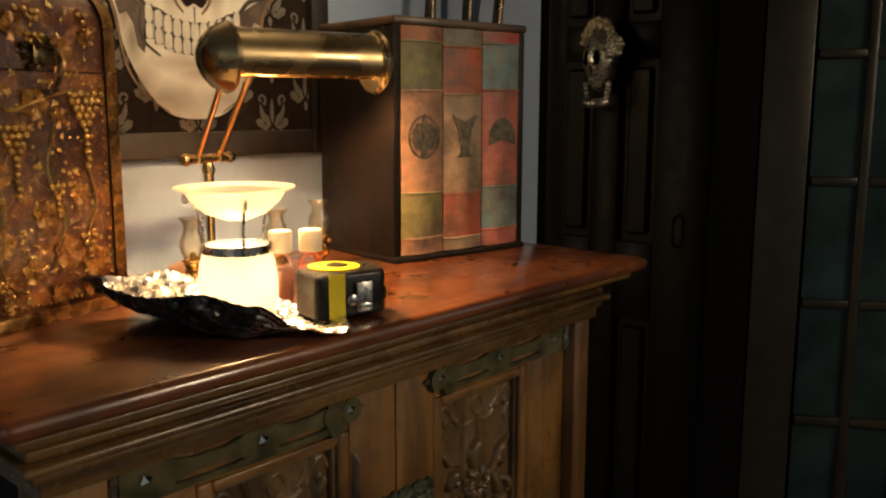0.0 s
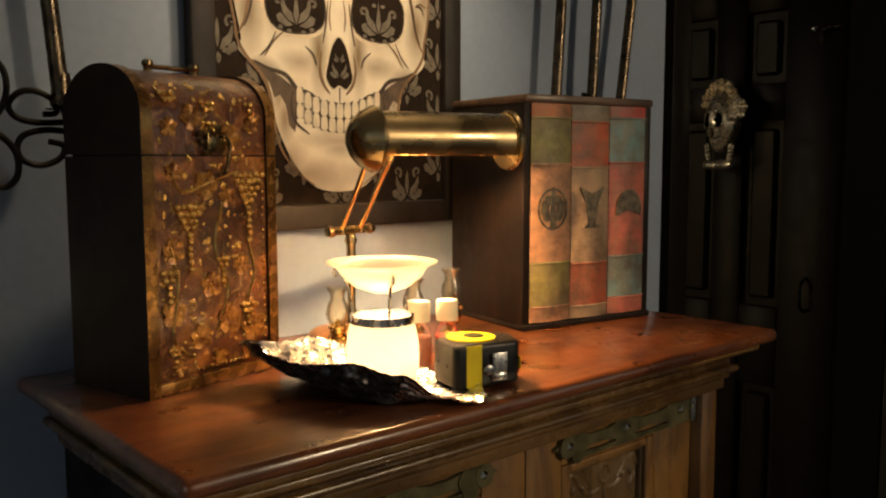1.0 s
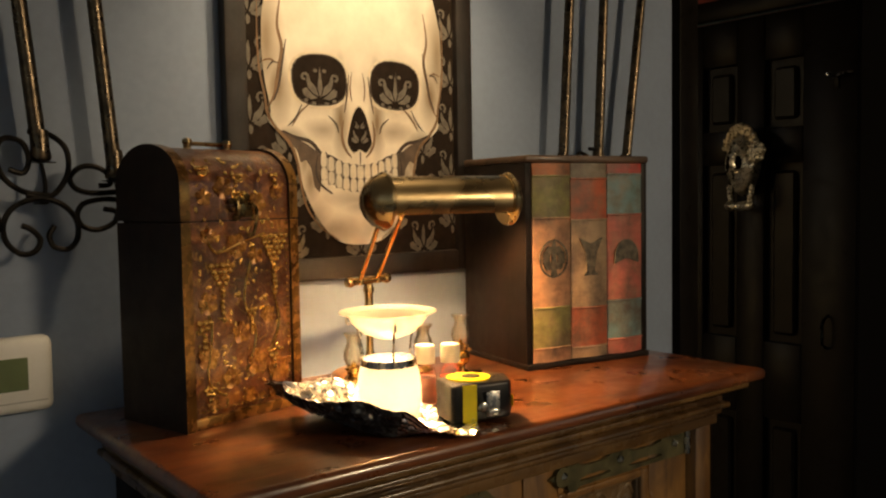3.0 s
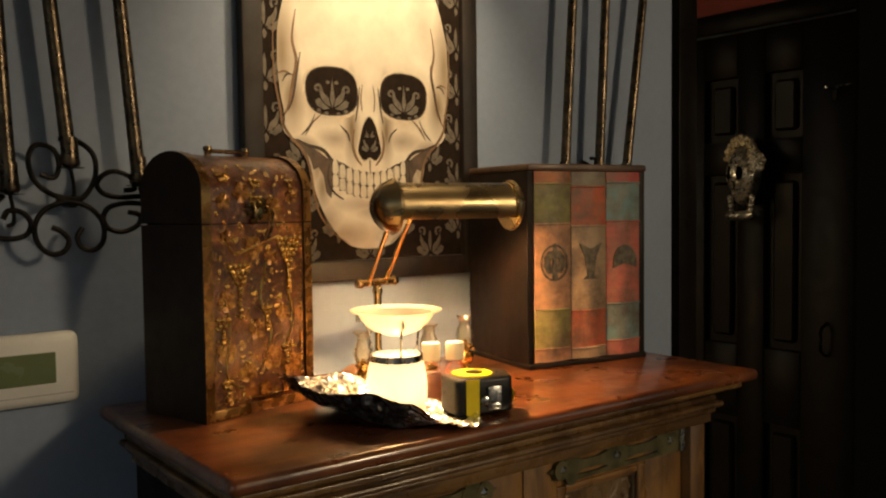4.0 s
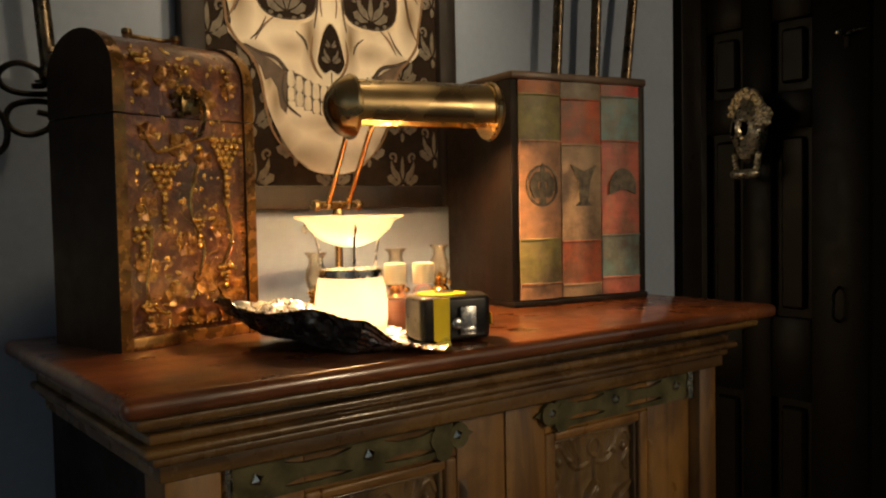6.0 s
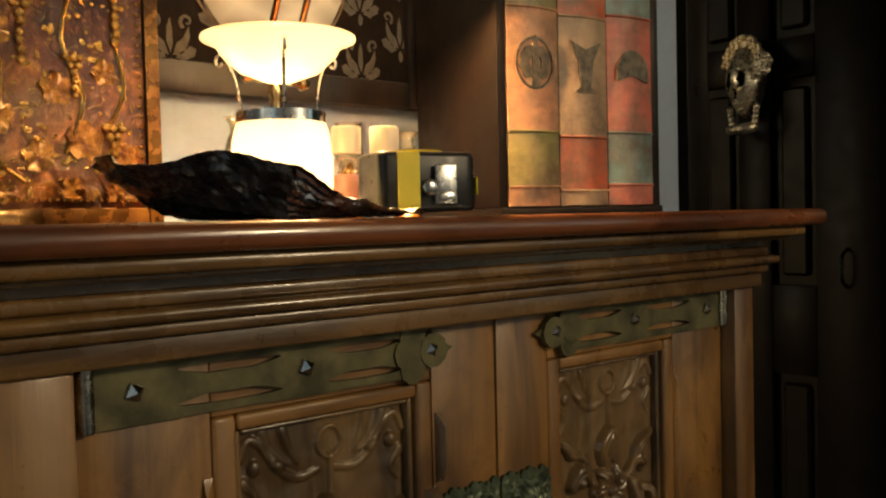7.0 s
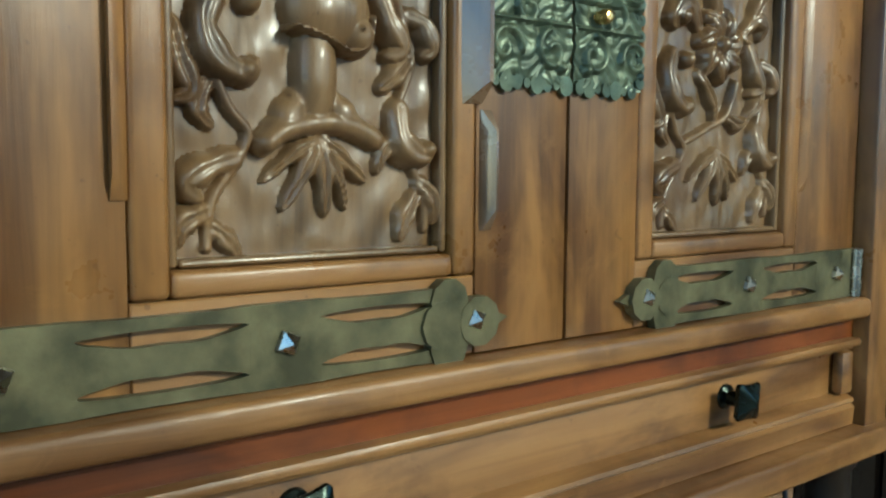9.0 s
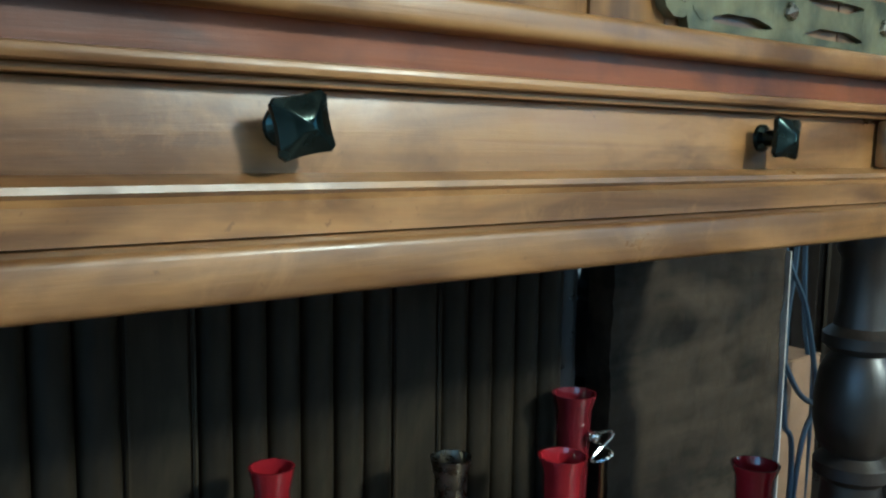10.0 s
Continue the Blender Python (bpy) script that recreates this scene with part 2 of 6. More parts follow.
# ---- the room ----
def room():
    WX = -0.92
    thing("floor", box(-2.2, 2.6, -1.07, 3.4, -0.1, 0.0), M_FLOOR, "dark stained wooden floor boards", "floor", "structure")
    thing("ceiling", box(-2.2, 2.6, -1.07, 3.4, 2.45, 2.55), M_CEIL, "dim painted ceiling over the room", "ceiling", "structure")
    thing("wall_west", box(WX - 0.12, WX, -0.95, 1.31, 0.0, 2.45), M_WALL, "blue-grey painted wall behind the cabinet", "wall", "structure")
    thing("wall_recess", box(-2.2, -2.05, 1.2, 2.13, 0.0, 2.45), M_DARK_WALL, "near-black wall of the door recess", "wall", "structure")
    bm = box(-2.2, -0.35, -1.07, -0.95, 0.0, 2.45)
    box(0.85, 2.6, -1.07, -0.95, 0.0, 2.45, bm=bm)
    box(-0.35, 0.85, -1.07, -0.95, 0.0, 0.90, bm=bm)
    box(-0.35, 0.85, -1.07, -0.95, 2.0, 2.45, bm=bm)
    thing("wall_south", bm, M_WALL, "blue-grey painted wall with a daylight window", "wall", "structure")
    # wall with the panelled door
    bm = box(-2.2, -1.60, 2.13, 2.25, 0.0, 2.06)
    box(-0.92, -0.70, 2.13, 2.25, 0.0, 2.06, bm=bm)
    thing("wall_north", bm, M_DARK_WALL, "near-black wall beside the black door", "wall", "structure")
    thing("wall_north_upper", box(-2.2, -0.70, 2.13, 2.25, 2.06, 2.45), M_RED_WALL, "dark oxblood wall above the black door", "wall", "structure")
    # wall with the glazed door, turned towards the room
    a = math.atan2(0.5, 0.86)
    d = thing("wall_diagonal", box(0.02, 0.12, 0.0, 0.12, 0.0, 2.45, bm=box(0.86, 2.6, 0.0, 0.12, 0.0, 2.45, bm=box(0.12, 0.86, 0.0, 0.12, 2.06, 2.45))), M_DARK_WALL, "near-black wall round the glazed door", "wall", "structure")
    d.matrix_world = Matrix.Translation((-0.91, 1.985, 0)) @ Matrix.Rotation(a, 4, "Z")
    thing("wall_east", box(2.5, 2.6, -0.95, 3.4, 0.0, 2.45), M_WALL, "blue-grey painted wall", "wall", "structure")
    # trim at the end of the blue wall
    thing("trim", box(WX - 0.13, WX + 0.018, 1.312, 1.37, 0.0, 2.45, 0.004), M_BLACK, "black painted corner casing at the end of the wall", "trim", "structure")


room()


# ---- the cabinet ----
ZT = 1.315          # height of the cabinet's top
YC = 0.59           # its middle


def stroke(h, Y, Z, points, width, height, taper=True):
    """Raises a rounded ridge along a line in a height field."""
    k = len(points)
    for i, (a, b) in enumerate(zip(points, points[1:])):
        s = (i + 0.5) / k
        w = width * (1 - 0.75 * s if taper else 1.0)
        a, b = np.array(a), np.array(b)
        d = b - a
        u = np.clip(((Y - a[0]) * d[0] + (Z - a[1]) * d[1]) / max(d @ d, 1e-12), 0, 1)
        q = ((Y - a[0] - u * d[0]) ** 2 + (Z - a[1] - u * d[1]) ** 2) / w**2
        np.maximum(h, height * np.sqrt(np.clip(1 - q, 0, 1)) * (1 - 0.3 * s), out=h)


def blob(h, Y, Z, y, z, ry, rz, height, turn=0.0):
    c, s = math.cos(turn), math.sin(turn)
    a, b = (Y - y) * c + (Z - z) * s, -(Y - y) * s + (Z - z) * c
    np.maximum(h, height * np.sqrt(np.clip(1 - (a / ry) ** 2 - (b / rz) ** 2, 0, 1)), out=h)


def curl(y, z, r, start, turns, side, steps=26):
    """A line that winds inwards, like a tendril."""
    out = []
    for t in np.linspace(0, 1, steps):
        a, q = start + side * turns * 2 * math.pi * t, r * (1 - 0.8 * t)
        out.append((y + q * math.cos(a), z + q * math.sin(a)))
    return out


def frond(h, Y, Z, points, width, height, vein=0.35):
    """Raises a pointed leaf along a curved line, hollowed along its middle."""
    line = spline(points, False, 7)
    k = len(line) - 1
    best, top = np.full_like(h, 9.0), np.zeros_like(h)
    for i, (a, b) in enumerate(zip(line, line[1:])):
        s0, s1 = i / k, (i + 1) / k
        a, b = np.array(a), np.array(b)
        d = b - a
        u = np.clip(((Y - a[0]) * d[0] + (Z - a[1]) * d[1]) / max(d @ d, 1e-12), 0, 1)
        s = s0 + (s1 - s0) * u
        w = width * (0.18 + 0.82 * np.sin(np.pi * np.clip(0.14 + 0.86 * s, 0, 1)) ** 0.8) * (1 + 0.12 * np.sin(s * 17))
        q = np.sqrt((Y - a[0] - u * d[0]) ** 2 + (Z - a[1] - u * d[1]) ** 2) / w
        near = q < best
        best[near] = q[near]
        top[near] = (height * (0.55 + 0.45 * np.sin(np.pi * s)))[near]
    np.maximum(h, top * np.clip(1 - best**2.2, 0, 1) ** 0.6 * (1 - vein * np.exp(-((best / 0.24) ** 2))), out=h)


def relief(width, height, figure, ny=150, nz=262):
    """Height field of a carved panel: leafy tendrils and drapery round a crested helmet or a flower."""
    Y, Z = np.meshgrid(np.linspace(-width / 2, width / 2, ny), np.linspace(-height / 2, height / 2, nz))
    h = np.zeros_like(Y)
    w2, h2 = width / 2, height / 2
    helmet = figure == "helmet"
    # ring and looped drapery at the head of the panel
    stroke(h, Y, Z, [(0.003 + 0.0092 * math.cos(a), 0.0955 + 0.0100 * math.sin(a)) for a in np.linspace(0, 2 * math.pi, 24)], 0.0020, 0.0042, False)
    for s in (-1, 1):
        cord = [(s * 0.062, 0.095), (s * 0.057, 0.1055), (s * 0.049, 0.103), (s * 0.041, 0.092), (s * 0.032, 0.081), (s * 0.020, 0.0755), (s * 0.007, 0.078)]
        stroke(h, Y, Z, spline(cord, False, 6), 0.0030, 0.0038, False)
        for k, q in enumerate((0.36, 0.62)):
            fold = [(s * (0.046 - 0.014 * k), 0.109), (s * (0.040 - 0.012 * k), 0.097), (s * (0.027 - 0.006 * k), 0.0855)]
            stroke(h, Y, Z, spline(fold, False, 6), 0.0042, 0.0030, True)
        blob(h, Y, Z, s * 0.036, 0.087, 0.0055, 0.0042, 0.0064, 0.6 * s)
        blob(h, Y, Z, s * 0.052, 0.088, 0.0050, 0.0055, 0.0056)
        stroke(h, Y, Z, spline([(s * 0.060, 0.080), (s * 0.052, 0.070), (s * 0.058, 0.060)], False, 6), 0.0040, 0.0034)
    stroke(h, Y, Z, [(0.003, 0.0845), (0.0035, 0.058)], 0.0026, 0.0044, False)
    blob(h, Y, Z, 0.003, 0.0855, 0.0042, 0.0030, 0.0060)
    # tendrils on both sides, with leaves that curl off them
    left = [(-0.058, 0.050), (-0.044, 0.040), (-0.031, 0.034), (-0.022, 0.022), (-0.018, 0.008)]
    stroke(h, Y, Z, spline(left, False, 6), 0.0028, 0.0085, False)
    frond(h, Y, Z, [(-0.056, 0.051), (-0.045, 0.041), (-0.034, 0.038)], 0.0060, 0.0095)
    frond(h, Y, Z, [(-0.020, 0.012), (-0.030, 0.022), (-0.040, 0.023), (-0.047, 0.014), (-0.041, 0.009)], 0.0078, 0.0145, 0.15)
    blob(h, Y, Z, -0.038, 0.0155, 0.0065, 0.0060, 0.0165)
    blob(h, Y, Z, -0.031, -0.009, 0.0062, 0.0055, 0.0125, 0.4)
    frond(h, Y, Z, [(-0.045, -0.006), (-0.051, -0.020), (-0.046, -0.033), (-0.034, -0.038), (-0.028, -0.032)], 0.0080, 0.0185, 0.12)
    blob(h, Y, Z, -0.034, -0.037, 0.0062, 0.0052, 0.0180, 0.5)
    frond(h, Y, Z, [(-0.063, -0.020), (-0.060, -0.034), (-0.056, -0.046), (-0.063, -0.050)], 0.0058, 0.0115)
    stroke(h, Y, Z, spline([(-0.048, -0.036), (-0.040, -0.052), (-0.032, -0.062), (-0.037, -0.074), (-0.048, -0.090), (-0.050, -0.108)], False, 6), 0.0026, 0.0080, False)
    frond(h, Y, Z, [(-0.049, -0.042), (-0.053, -0.054), (-0.047, -0.060)], 0.0046, 0.0095)
    frond(h, Y, Z, [(-0.037, -0.072), (-0.050, -0.076), (-0.059, -0.083), (-0.052, -0.089)], 0.0068, 0.0140, 0.15)
    frond(h, Y, Z, [(-0.050, -0.094), (-0.060, -0.098), (-0.063, -0.107)], 0.0058, 0.0120)
    frond(h, Y, Z, [(-0.048, -0.100), (-0.041, -0.106), (-0.036, -0.113)], 0.0046, 0.0085)
    frond(h, Y, Z, [(0.022, 0.009), (0.033, 0.020), (0.042, 0.034), (0.053, 0.040), (0.063, 0.045)], 0.0050, 0.0130)
    stroke(h, Y, Z, spline([(0.026, 0.008), (0.039, 0.002), (0.046, -0.014), (0.049, -0.030), (0.041, -0.050), (0.044, -0.066), (0.055, -0.084), (0.058, -0.104)], False, 6), 0.0026, 0.0085, False)
    frond(h, Y, Z, [(0.030, 0.014), (0.038, 0.022), (0.046, 0.017), (0.044, 0.009)], 0.0060, 0.0135, 0.15)
    frond(h, Y, Z, [(0.032, 0.004), (0.036, -0.010), (0.042, -0.022), (0.034, -0.026)], 0.0068, 0.0160, 0.12)
    frond(h, Y, Z, [(0.047, -0.006), (0.056, -0.010), (0.060, -0.021), (0.054, -0.024)], 0.0060, 0.0130, 0.15)
    frond(h, Y, Z, [(0.048, -0.026), (0.040, -0.034), (0.032, -0.041)], 0.0056, 0.0120)
    frond(h, Y, Z, [(0.042, -0.048), (0.042, -0.062), (0.052, -0.070), (0.060, -0.066)], 0.0082, 0.0180, 0.12)
    blob(h, Y, Z, 0.056, -0.067, 0.0058, 0.0052, 0.0180, 0.4)
    frond(h, Y, Z, [(0.043, -0.060), (0.034, -0.068), (0.031, -0.078)], 0.0048, 0.0100)
    frond(h, Y, Z, [(0.054, -0.082), (0.061, -0.090), (0.062, -0.102)], 0.0056, 0.0115)
    frond(h, Y, Z, [(0.053, -0.088), (0.046, -0.098), (0.043, -0.109)], 0.0056, 0.0105)
    if helmet:
        # crest like an arched neck, round helmet with a raised visor, flaring collar
        frond(h, Y, Z, [(-0.006, 0.004), (-0.010, 0.022), (-0.009, 0.040), (-0.001, 0.053), (0.009, 0.050)], 0.0118, 0.0210, 0.0)
        blob(h, Y, Z, 0.007, 0.049, 0.0085, 0.0052, 0.0195, -0.4)
        frond(h, Y, Z, [(0.010, 0.006), (0.016, 0.022), (0.014, 0.036)], 0.0060, 0.0070)
        blob(h, Y, Z, 0.020, 0.028, 0.0042, 0.0058, 0.0095)
        stroke(h, Y, Z, spline([(-0.017, 0.003), (-0.002, 0.0065), (0.014, 0.0060), (0.026, 0.001)], False, 6), 0.0034, 0.0195, False)
        blob(h, Y, Z, 0.005, -0.009, 0.0220, 0.0175, 0.0225)
        blob(h, Y, Z, 0.018, -0.018, 0.0105, 0.0100, 0.0205, -0.7)
        stroke(h, Y, Z, spline([(-0.014, -0.018), (0.000, -0.021), (0.014, -0.026), (0.023, -0.021), (0.026, -0.010)], False, 6), 0.0016, 0.0222, False)
        blob(h, Y, Z, 0.017, -0.0165, 0.0026, 0.0026, 0.0240)
        blob(h, Y, Z, -0.001, -0.036, 0.0110, 0.0260, 0.0175)
        stroke(h, Y, Z, spline([(-0.025, -0.066), (-0.016, -0.060), (0.000, -0.0565), (0.016, -0.0575), (0.029, -0.063)], False, 6), 0.0056, 0.0165, False)
        frond(h, Y, Z, [(-0.008, -0.046), (-0.014, -0.055), (-0.024, -0.063)], 0.0075, 0.0140, 0.0)
        frond(h, Y, Z, [(0.006, -0.046), (0.013, -0.053), (0.024, -0.060)], 0.0070, 0.0135, 0.0)
    else:
        # open flower with a hollow heart, a bud above it
        for i in range(7):
            a = 2 * math.pi * i / 7 + 0.2
            frond(h, Y, Z, [(0.004 * math.cos(a), 0.002 + 0.004 * math.sin(a)), (0.013 * math.cos(a), 0.002 + 0.014 * math.sin(a)), (0.021 * math.cos(a + 0.25), 0.002 + 0.022 * math.sin(a + 0.25))], 0.0078, 0.0160, 0.2)
        blob(h, Y, Z, 0.000, 0.002, 0.0070, 0.0070, 0.0180)
        frond(h, Y, Z, [(0.0, 0.020), (-0.008, 0.036), (0.002, 0.052), (0.010, 0.046)], 0.0080, 0.0140, 0.2)
        frond(h, Y, Z, [(-0.018, -0.016), (-0.006, -0.032), (-0.002, -0.046)], 0.0052, 0.0110)
        stroke(h, Y, Z, spline([(0.018, -0.020), (0.010, -0.040), (-0.010, -0.050), (-0.030, -0.058)], False, 6), 0.0030, 0.0095, False)
        frond(h, Y, Z, [(0.010, -0.040), (0.022, -0.046), (0.034, -0.042)], 0.0055, 0.0110)
    # leaves spreading from the foot of the figure
    for y1, z1, y2, z2, wd in ((-0.006, -0.076, -0.017, -0.094, 0.0050), (-0.011, -0.070, -0.026, -0.082, 0.0040), (0.003, -0.078, 0.004, -0.097, 0.0052), (0.012, -0.072, 0.025, -0.082, 0.0048), (0.010, -0.080, 0.014, -0.094, 0.0036)):
        frond(h, Y, Z, [(0.001, -0.063), (y1, z1), (y2, z2)], wd, 0.0105)
    # gouge marks of the tools
    for i in range(nz):
        for j in range(ny):
            h[i, j] += 0.0008 * noise.noise((Y[i, j] * 170, Z[i, j] * 60, 1.0 + h[i, j] * 120)) + 0.0014 * noise.noise((Y[i, j] * 75, Z[i, j] * 75, 4.0))
    edge = np.minimum(np.minimum(Y + w2, w2 - Y), np.minimum(Z + h2, h2 - Z))
    h *= np.clip(edge / 0.003, 0, 1)
    return Y, Z, h


def field_mesh(Y, Z, h, skirt=0.004):
    """A sheet raised towards +x by h, with sides."""
    bm = bmesh.new()
    nz, ny = Y.shape
    v = [[bm.verts.new((h[i, j], Y[i, j], Z[i, j])) for j in range(ny)] for i in range(nz)]
    for i in range(nz - 1):
        for j in range(ny - 1):
            bm.faces.new((v[i][j], v[i][j + 1], v[i + 1][j + 1], v[i + 1][j]))
    rim = [v[0][j] for j in range(ny)] + [v[i][-1] for i in range(1, nz)] + [v[-1][j] for j in range(ny - 2, -1, -1)] + [v[i][0] for i in range(nz - 2, 0, -1)]
    low = [bm.verts.new((-skirt, *q.co.yz)) for q in rim]
    for i in range(len(rim)):
        j = (i + 1) % len(rim)
        bm.faces.new((rim[i], low[i], low[j], rim[j]))
    return bm


def wedge(e, side, z0, z1, w, rise=0.0072):
    """A long chamfered strip on the door beside e, tapered at its ends."""
    bm = bmesh.new()
    rings = []
    for z, k in ((z0, 0.15), (z0 + 0.010, 1.0), (z1 - 0.010, 1.0), (z1, 0.15)):
        rings.append([bm.verts.new((x, y, z)) for x, y in ((-0.5812, e), (-0.5812, e + side * w), (-0.5808 + rise * 0.10 * k, e + side * w), (-0.5803 + rise * k, e + side * w * (1 - 0.80 * k)), (-0.5803 + rise * k, e))])
    for a, b in zip(rings, rings[1:]):
        for i in range(5):
            j = (i + 1) % 5
            bm.faces.new((a[i], a[j], b[j], b[i]))
    bm.faces.new(rings[0])
    bm.faces.new(rings[-1])
    bmesh.ops.recalc_face_normals(bm, faces=bm.faces)
    return bm


def stud(r=0.0060, h=0.0065):
    """A faceted nail head that looks to +x."""
    bm = lathe([(r, 0), (r * 0.92, h * 0.4), (0.0, h)], 4)
    bmesh.ops.transform(bm, verts=bm.verts, matrix=Matrix.Rotation(math.pi / 2, 4, "Y"))
    return bm


def strap(length, height):
    """A pierced strap: two rails joined by blocks, a solid end and a leafy tip. It runs along +y from its hinge."""
    bm = bmesh.new()
    t, k = 0.0048, 16
    h2 = height / 2
    # each bay: an edge rail above and below and a broad bar between, leaving two pointed slots
    bays = ((0.050, 0.118), (0.150, length - 0.036))
    for a, b in bays:
        ys = [a + (b - a) * i / k for i in range(k + 1)]
        lens = [max(0.0, math.sin(math.pi * i / k)) ** 0.55 for i in range(k + 1)]
        wave = [math.sin(5 * math.pi * i / k) for i in range(k + 1)]
        for s in (-1, 1):
            plate([(y, s * (h2 - 0.0007 * q)) for y, q in zip(ys, lens)] + [(y, s * (h2 - 0.0072 + 0.0018 * q)) for y, q in zip(ys[::-1], lens[::-1])], t, bm=bm)
        plate([(y, h2 - 0.0072 - 0.0046 * q + 0.0004 * v) for y, q, v in zip(ys, lens, wave)] + [(y, -(h2 - 0.0072 - 0.0046 * q + 0.0004 * v)) for y, q, v in zip(ys[::-1], lens[::-1], wave[::-1])], t - 0.00012, bm=bm)
    for a, b in ((0.0, 0.0502), (0.1178, 0.1502)):
        plate([(a, -h2), (b, -h2), (b + 0.003 * (a == 0), 0), (b, h2), (a, h2)], t - 0.00006, bm=bm)
    for y, z, r in ((length - 0.028, h2 * 0.62, 0.011), (length - 0.028, -h2 * 0.62, 0.011), (length - 0.010, 0, 0.0125), (length - 0.032, 0, 0.012)):
        plate([(y + r * math.cos(a), z + r * math.sin(a)) for a in np.linspace(0, 2 * math.pi, 10, endpoint=False)], t + 0.0006 + (r - 0.01) * 0.5 + 0.0002 * (z > 0), bm=bm)
    plate([(length - 0.004, -0.006), (length + 0.010, 0), (length - 0.004, 0.006)], t - 0.0009, bm=bm)
    return bm


def cabinet():
    c = empty("cabinet", "carved oak cabinet on turned legs with green-patinated strap hinges", "cabinet", pose(-0.72, YC, 0))
    y0, y1 = 0.236 - YC, 0.925 - YC
    inv = Matrix.Translation((0.72, 0, 0))

    def put(name, bm, material, label="", parent=c, smooth=True):
        bmesh.ops.transform(bm, verts=bm.verts, matrix=inv)
        return part(name, bm, material, parent, label, None, smooth)

    put("top", box(-0.892, -0.515, 0.193 - YC, 0.98 - YC, ZT - 0.016, ZT, 0.0072, 4), M_TOP, "polished red-brown mahogany top")
    for name, x, ya, yb, za, zb, bev in (("cornice_cove", -0.528, 0.205, 0.960, 1.2890, 1.2990, 0.004), ("cornice_quirk", -0.540, 0.212, 0.950, 1.2855, 1.2890, 0.001), ("cornice_groove", -0.563, 0.228, 0.930, 1.2790, 1.2855, 0.0),
                                         ("cornice_fillet", -0.5535, 0.222, 0.935, 1.2705, 1.2790, 0.0025), ("cornice_bead", -0.5445, 0.216, 0.941, 1.2625, 1.2705, 0.0036), ("cornice_step", -0.5525, 0.224, 0.933, 1.2540, 1.2625, 0.003), ("frieze", -0.5590, 0.231, 0.930, 1.2400, 1.2540, 0.0015)):
        put(name, box(-0.893, x, ya - YC, yb - YC, za, zb, bev, 3), M_CORNICE)
    for ya, yb in ((y0, y0 + 0.046), (y1 - 0.033, y1)):
        put("corner_stile", box(-0.61, -0.565, ya, yb, 0.80, 1.2400, 0.003), M_OAK)
    # near-black side boards: the unlit side is put into the wood colour
    for ya, yb in ((y0 + 0.001, y0 + 0.02), (y1 - 0.02, y1 - 0.001)):
        put("side_panel", box(-0.893, -0.61, ya, yb, 0.80, 1.2400), M_EBONY, "wooden side with its shade in the near-black colour")
    put("back_panel", box(-0.893, -0.883, y0 + 0.02, y1 - 0.02, 0.80, 1.2400), M_EBONY)
    put("bottom_board", box(-0.883, -0.61, y0 + 0.02, y1 - 0.02, 0.80, 0.812), M_OAK_H)
    put("door_rail", box(-0.61, -0.564, y0 + 0.046, y1 - 0.033, 0.8925, 0.9070, 0.0040, 3), M_OAK_H)
    put("red_rail", box(-0.61, -0.578, y0 + 0.046, y1 - 0.033, 0.8765, 0.8925), M_RED, "red-stained recessed rail")
    put("drawer_bead", box(-0.61, -0.570, y0 + 0.046, y1 - 0.033, 0.8705, 0.8765, 0.0025), M_OAK_H)
    put("drawer_quirk", box(-0.61, -0.5765, y0 + 0.046, y1 - 0.033, 0.8672, 0.8705, 0.001), M_OAK_H)
    put("base_rail", box(-0.61, -0.556, y0 - 0.008, y1 + 0.008, 0.7900, 0.8105, 0.0035, 3), M_OAK_H, "plain oak base rail with a worn edge")

    # the long drawer: sunk field between mitred bands
    d = put("drawer", box(-0.61, -0.584, y0 + 0.048, y1 - 0.035, 0.8110, 0.8668, 0.001), M_OAK_H, "long shallow oak drawer with two dark knobs")
    lo = sweep([(-0.5835, 0.8112), (-0.5735, 0.8114), (-0.5725, 0.8245), (-0.5745, 0.8262), (-0.5752, 0.8268), (-0.5732, 0.8285), (-0.5738, 0.8310), (-0.5775, 0.8325), (-0.5835, 0.8345)], y0 + 0.049, y1 - 0.036)
    put("lower_band", lo, M_OAK_H, "", d)
    for ya, yb in ((y0 + 0.049, y0 + 0.065), (y1 - 0.052, y1 - 0.036)):
        put("end_band", box(-0.5835, -0.574, ya, yb, 0.8346, 0.8666, 0.003), M_OAK_H, "", d)
    for y, turn in ((0.430, 12), (0.742, -4)):
        bm = lathe([(0.0085, 0.0), (0.0080, 0.002), (0.0052, 0.004), (0.0048, 0.012), (0.0095, 0.0150), (0.0095, 0.0150)], 16)
        bmesh.ops.transform(bm, verts=bm.verts, matrix=pose(0, 0, 0, 0, 90, 0))
        # square cap with hollowed sides, drawn-out corners and a low pyramid face
        rim = []
        for k in range(32):
            a = 2 * math.pi * (k + 0.5) / 32
            sq = 1 / max(abs(math.cos(a)), abs(math.sin(a)))
            r = 0.0122 * sq * (0.91 + 0.09 * (sq - 1) / 0.414)
            rim.append((r * math.cos(a), r * math.sin(a)))
        rings = [[bm.verts.new((x, q * u, q * v)) for u, v in rim] for x, q in ((0.0145, 0.94), (0.0165, 1.0), (0.0180, 0.97), (0.0205, 0.62), (0.0232, 0.22))]
        for ra, rb in zip(rings, rings[1:]):
            for k in range(32):
                bm.faces.new((ra[k], ra[(k + 1) % 32], rb[(k + 1) % 32], rb[k]))
        bm.faces.new(rings[0][::-1])
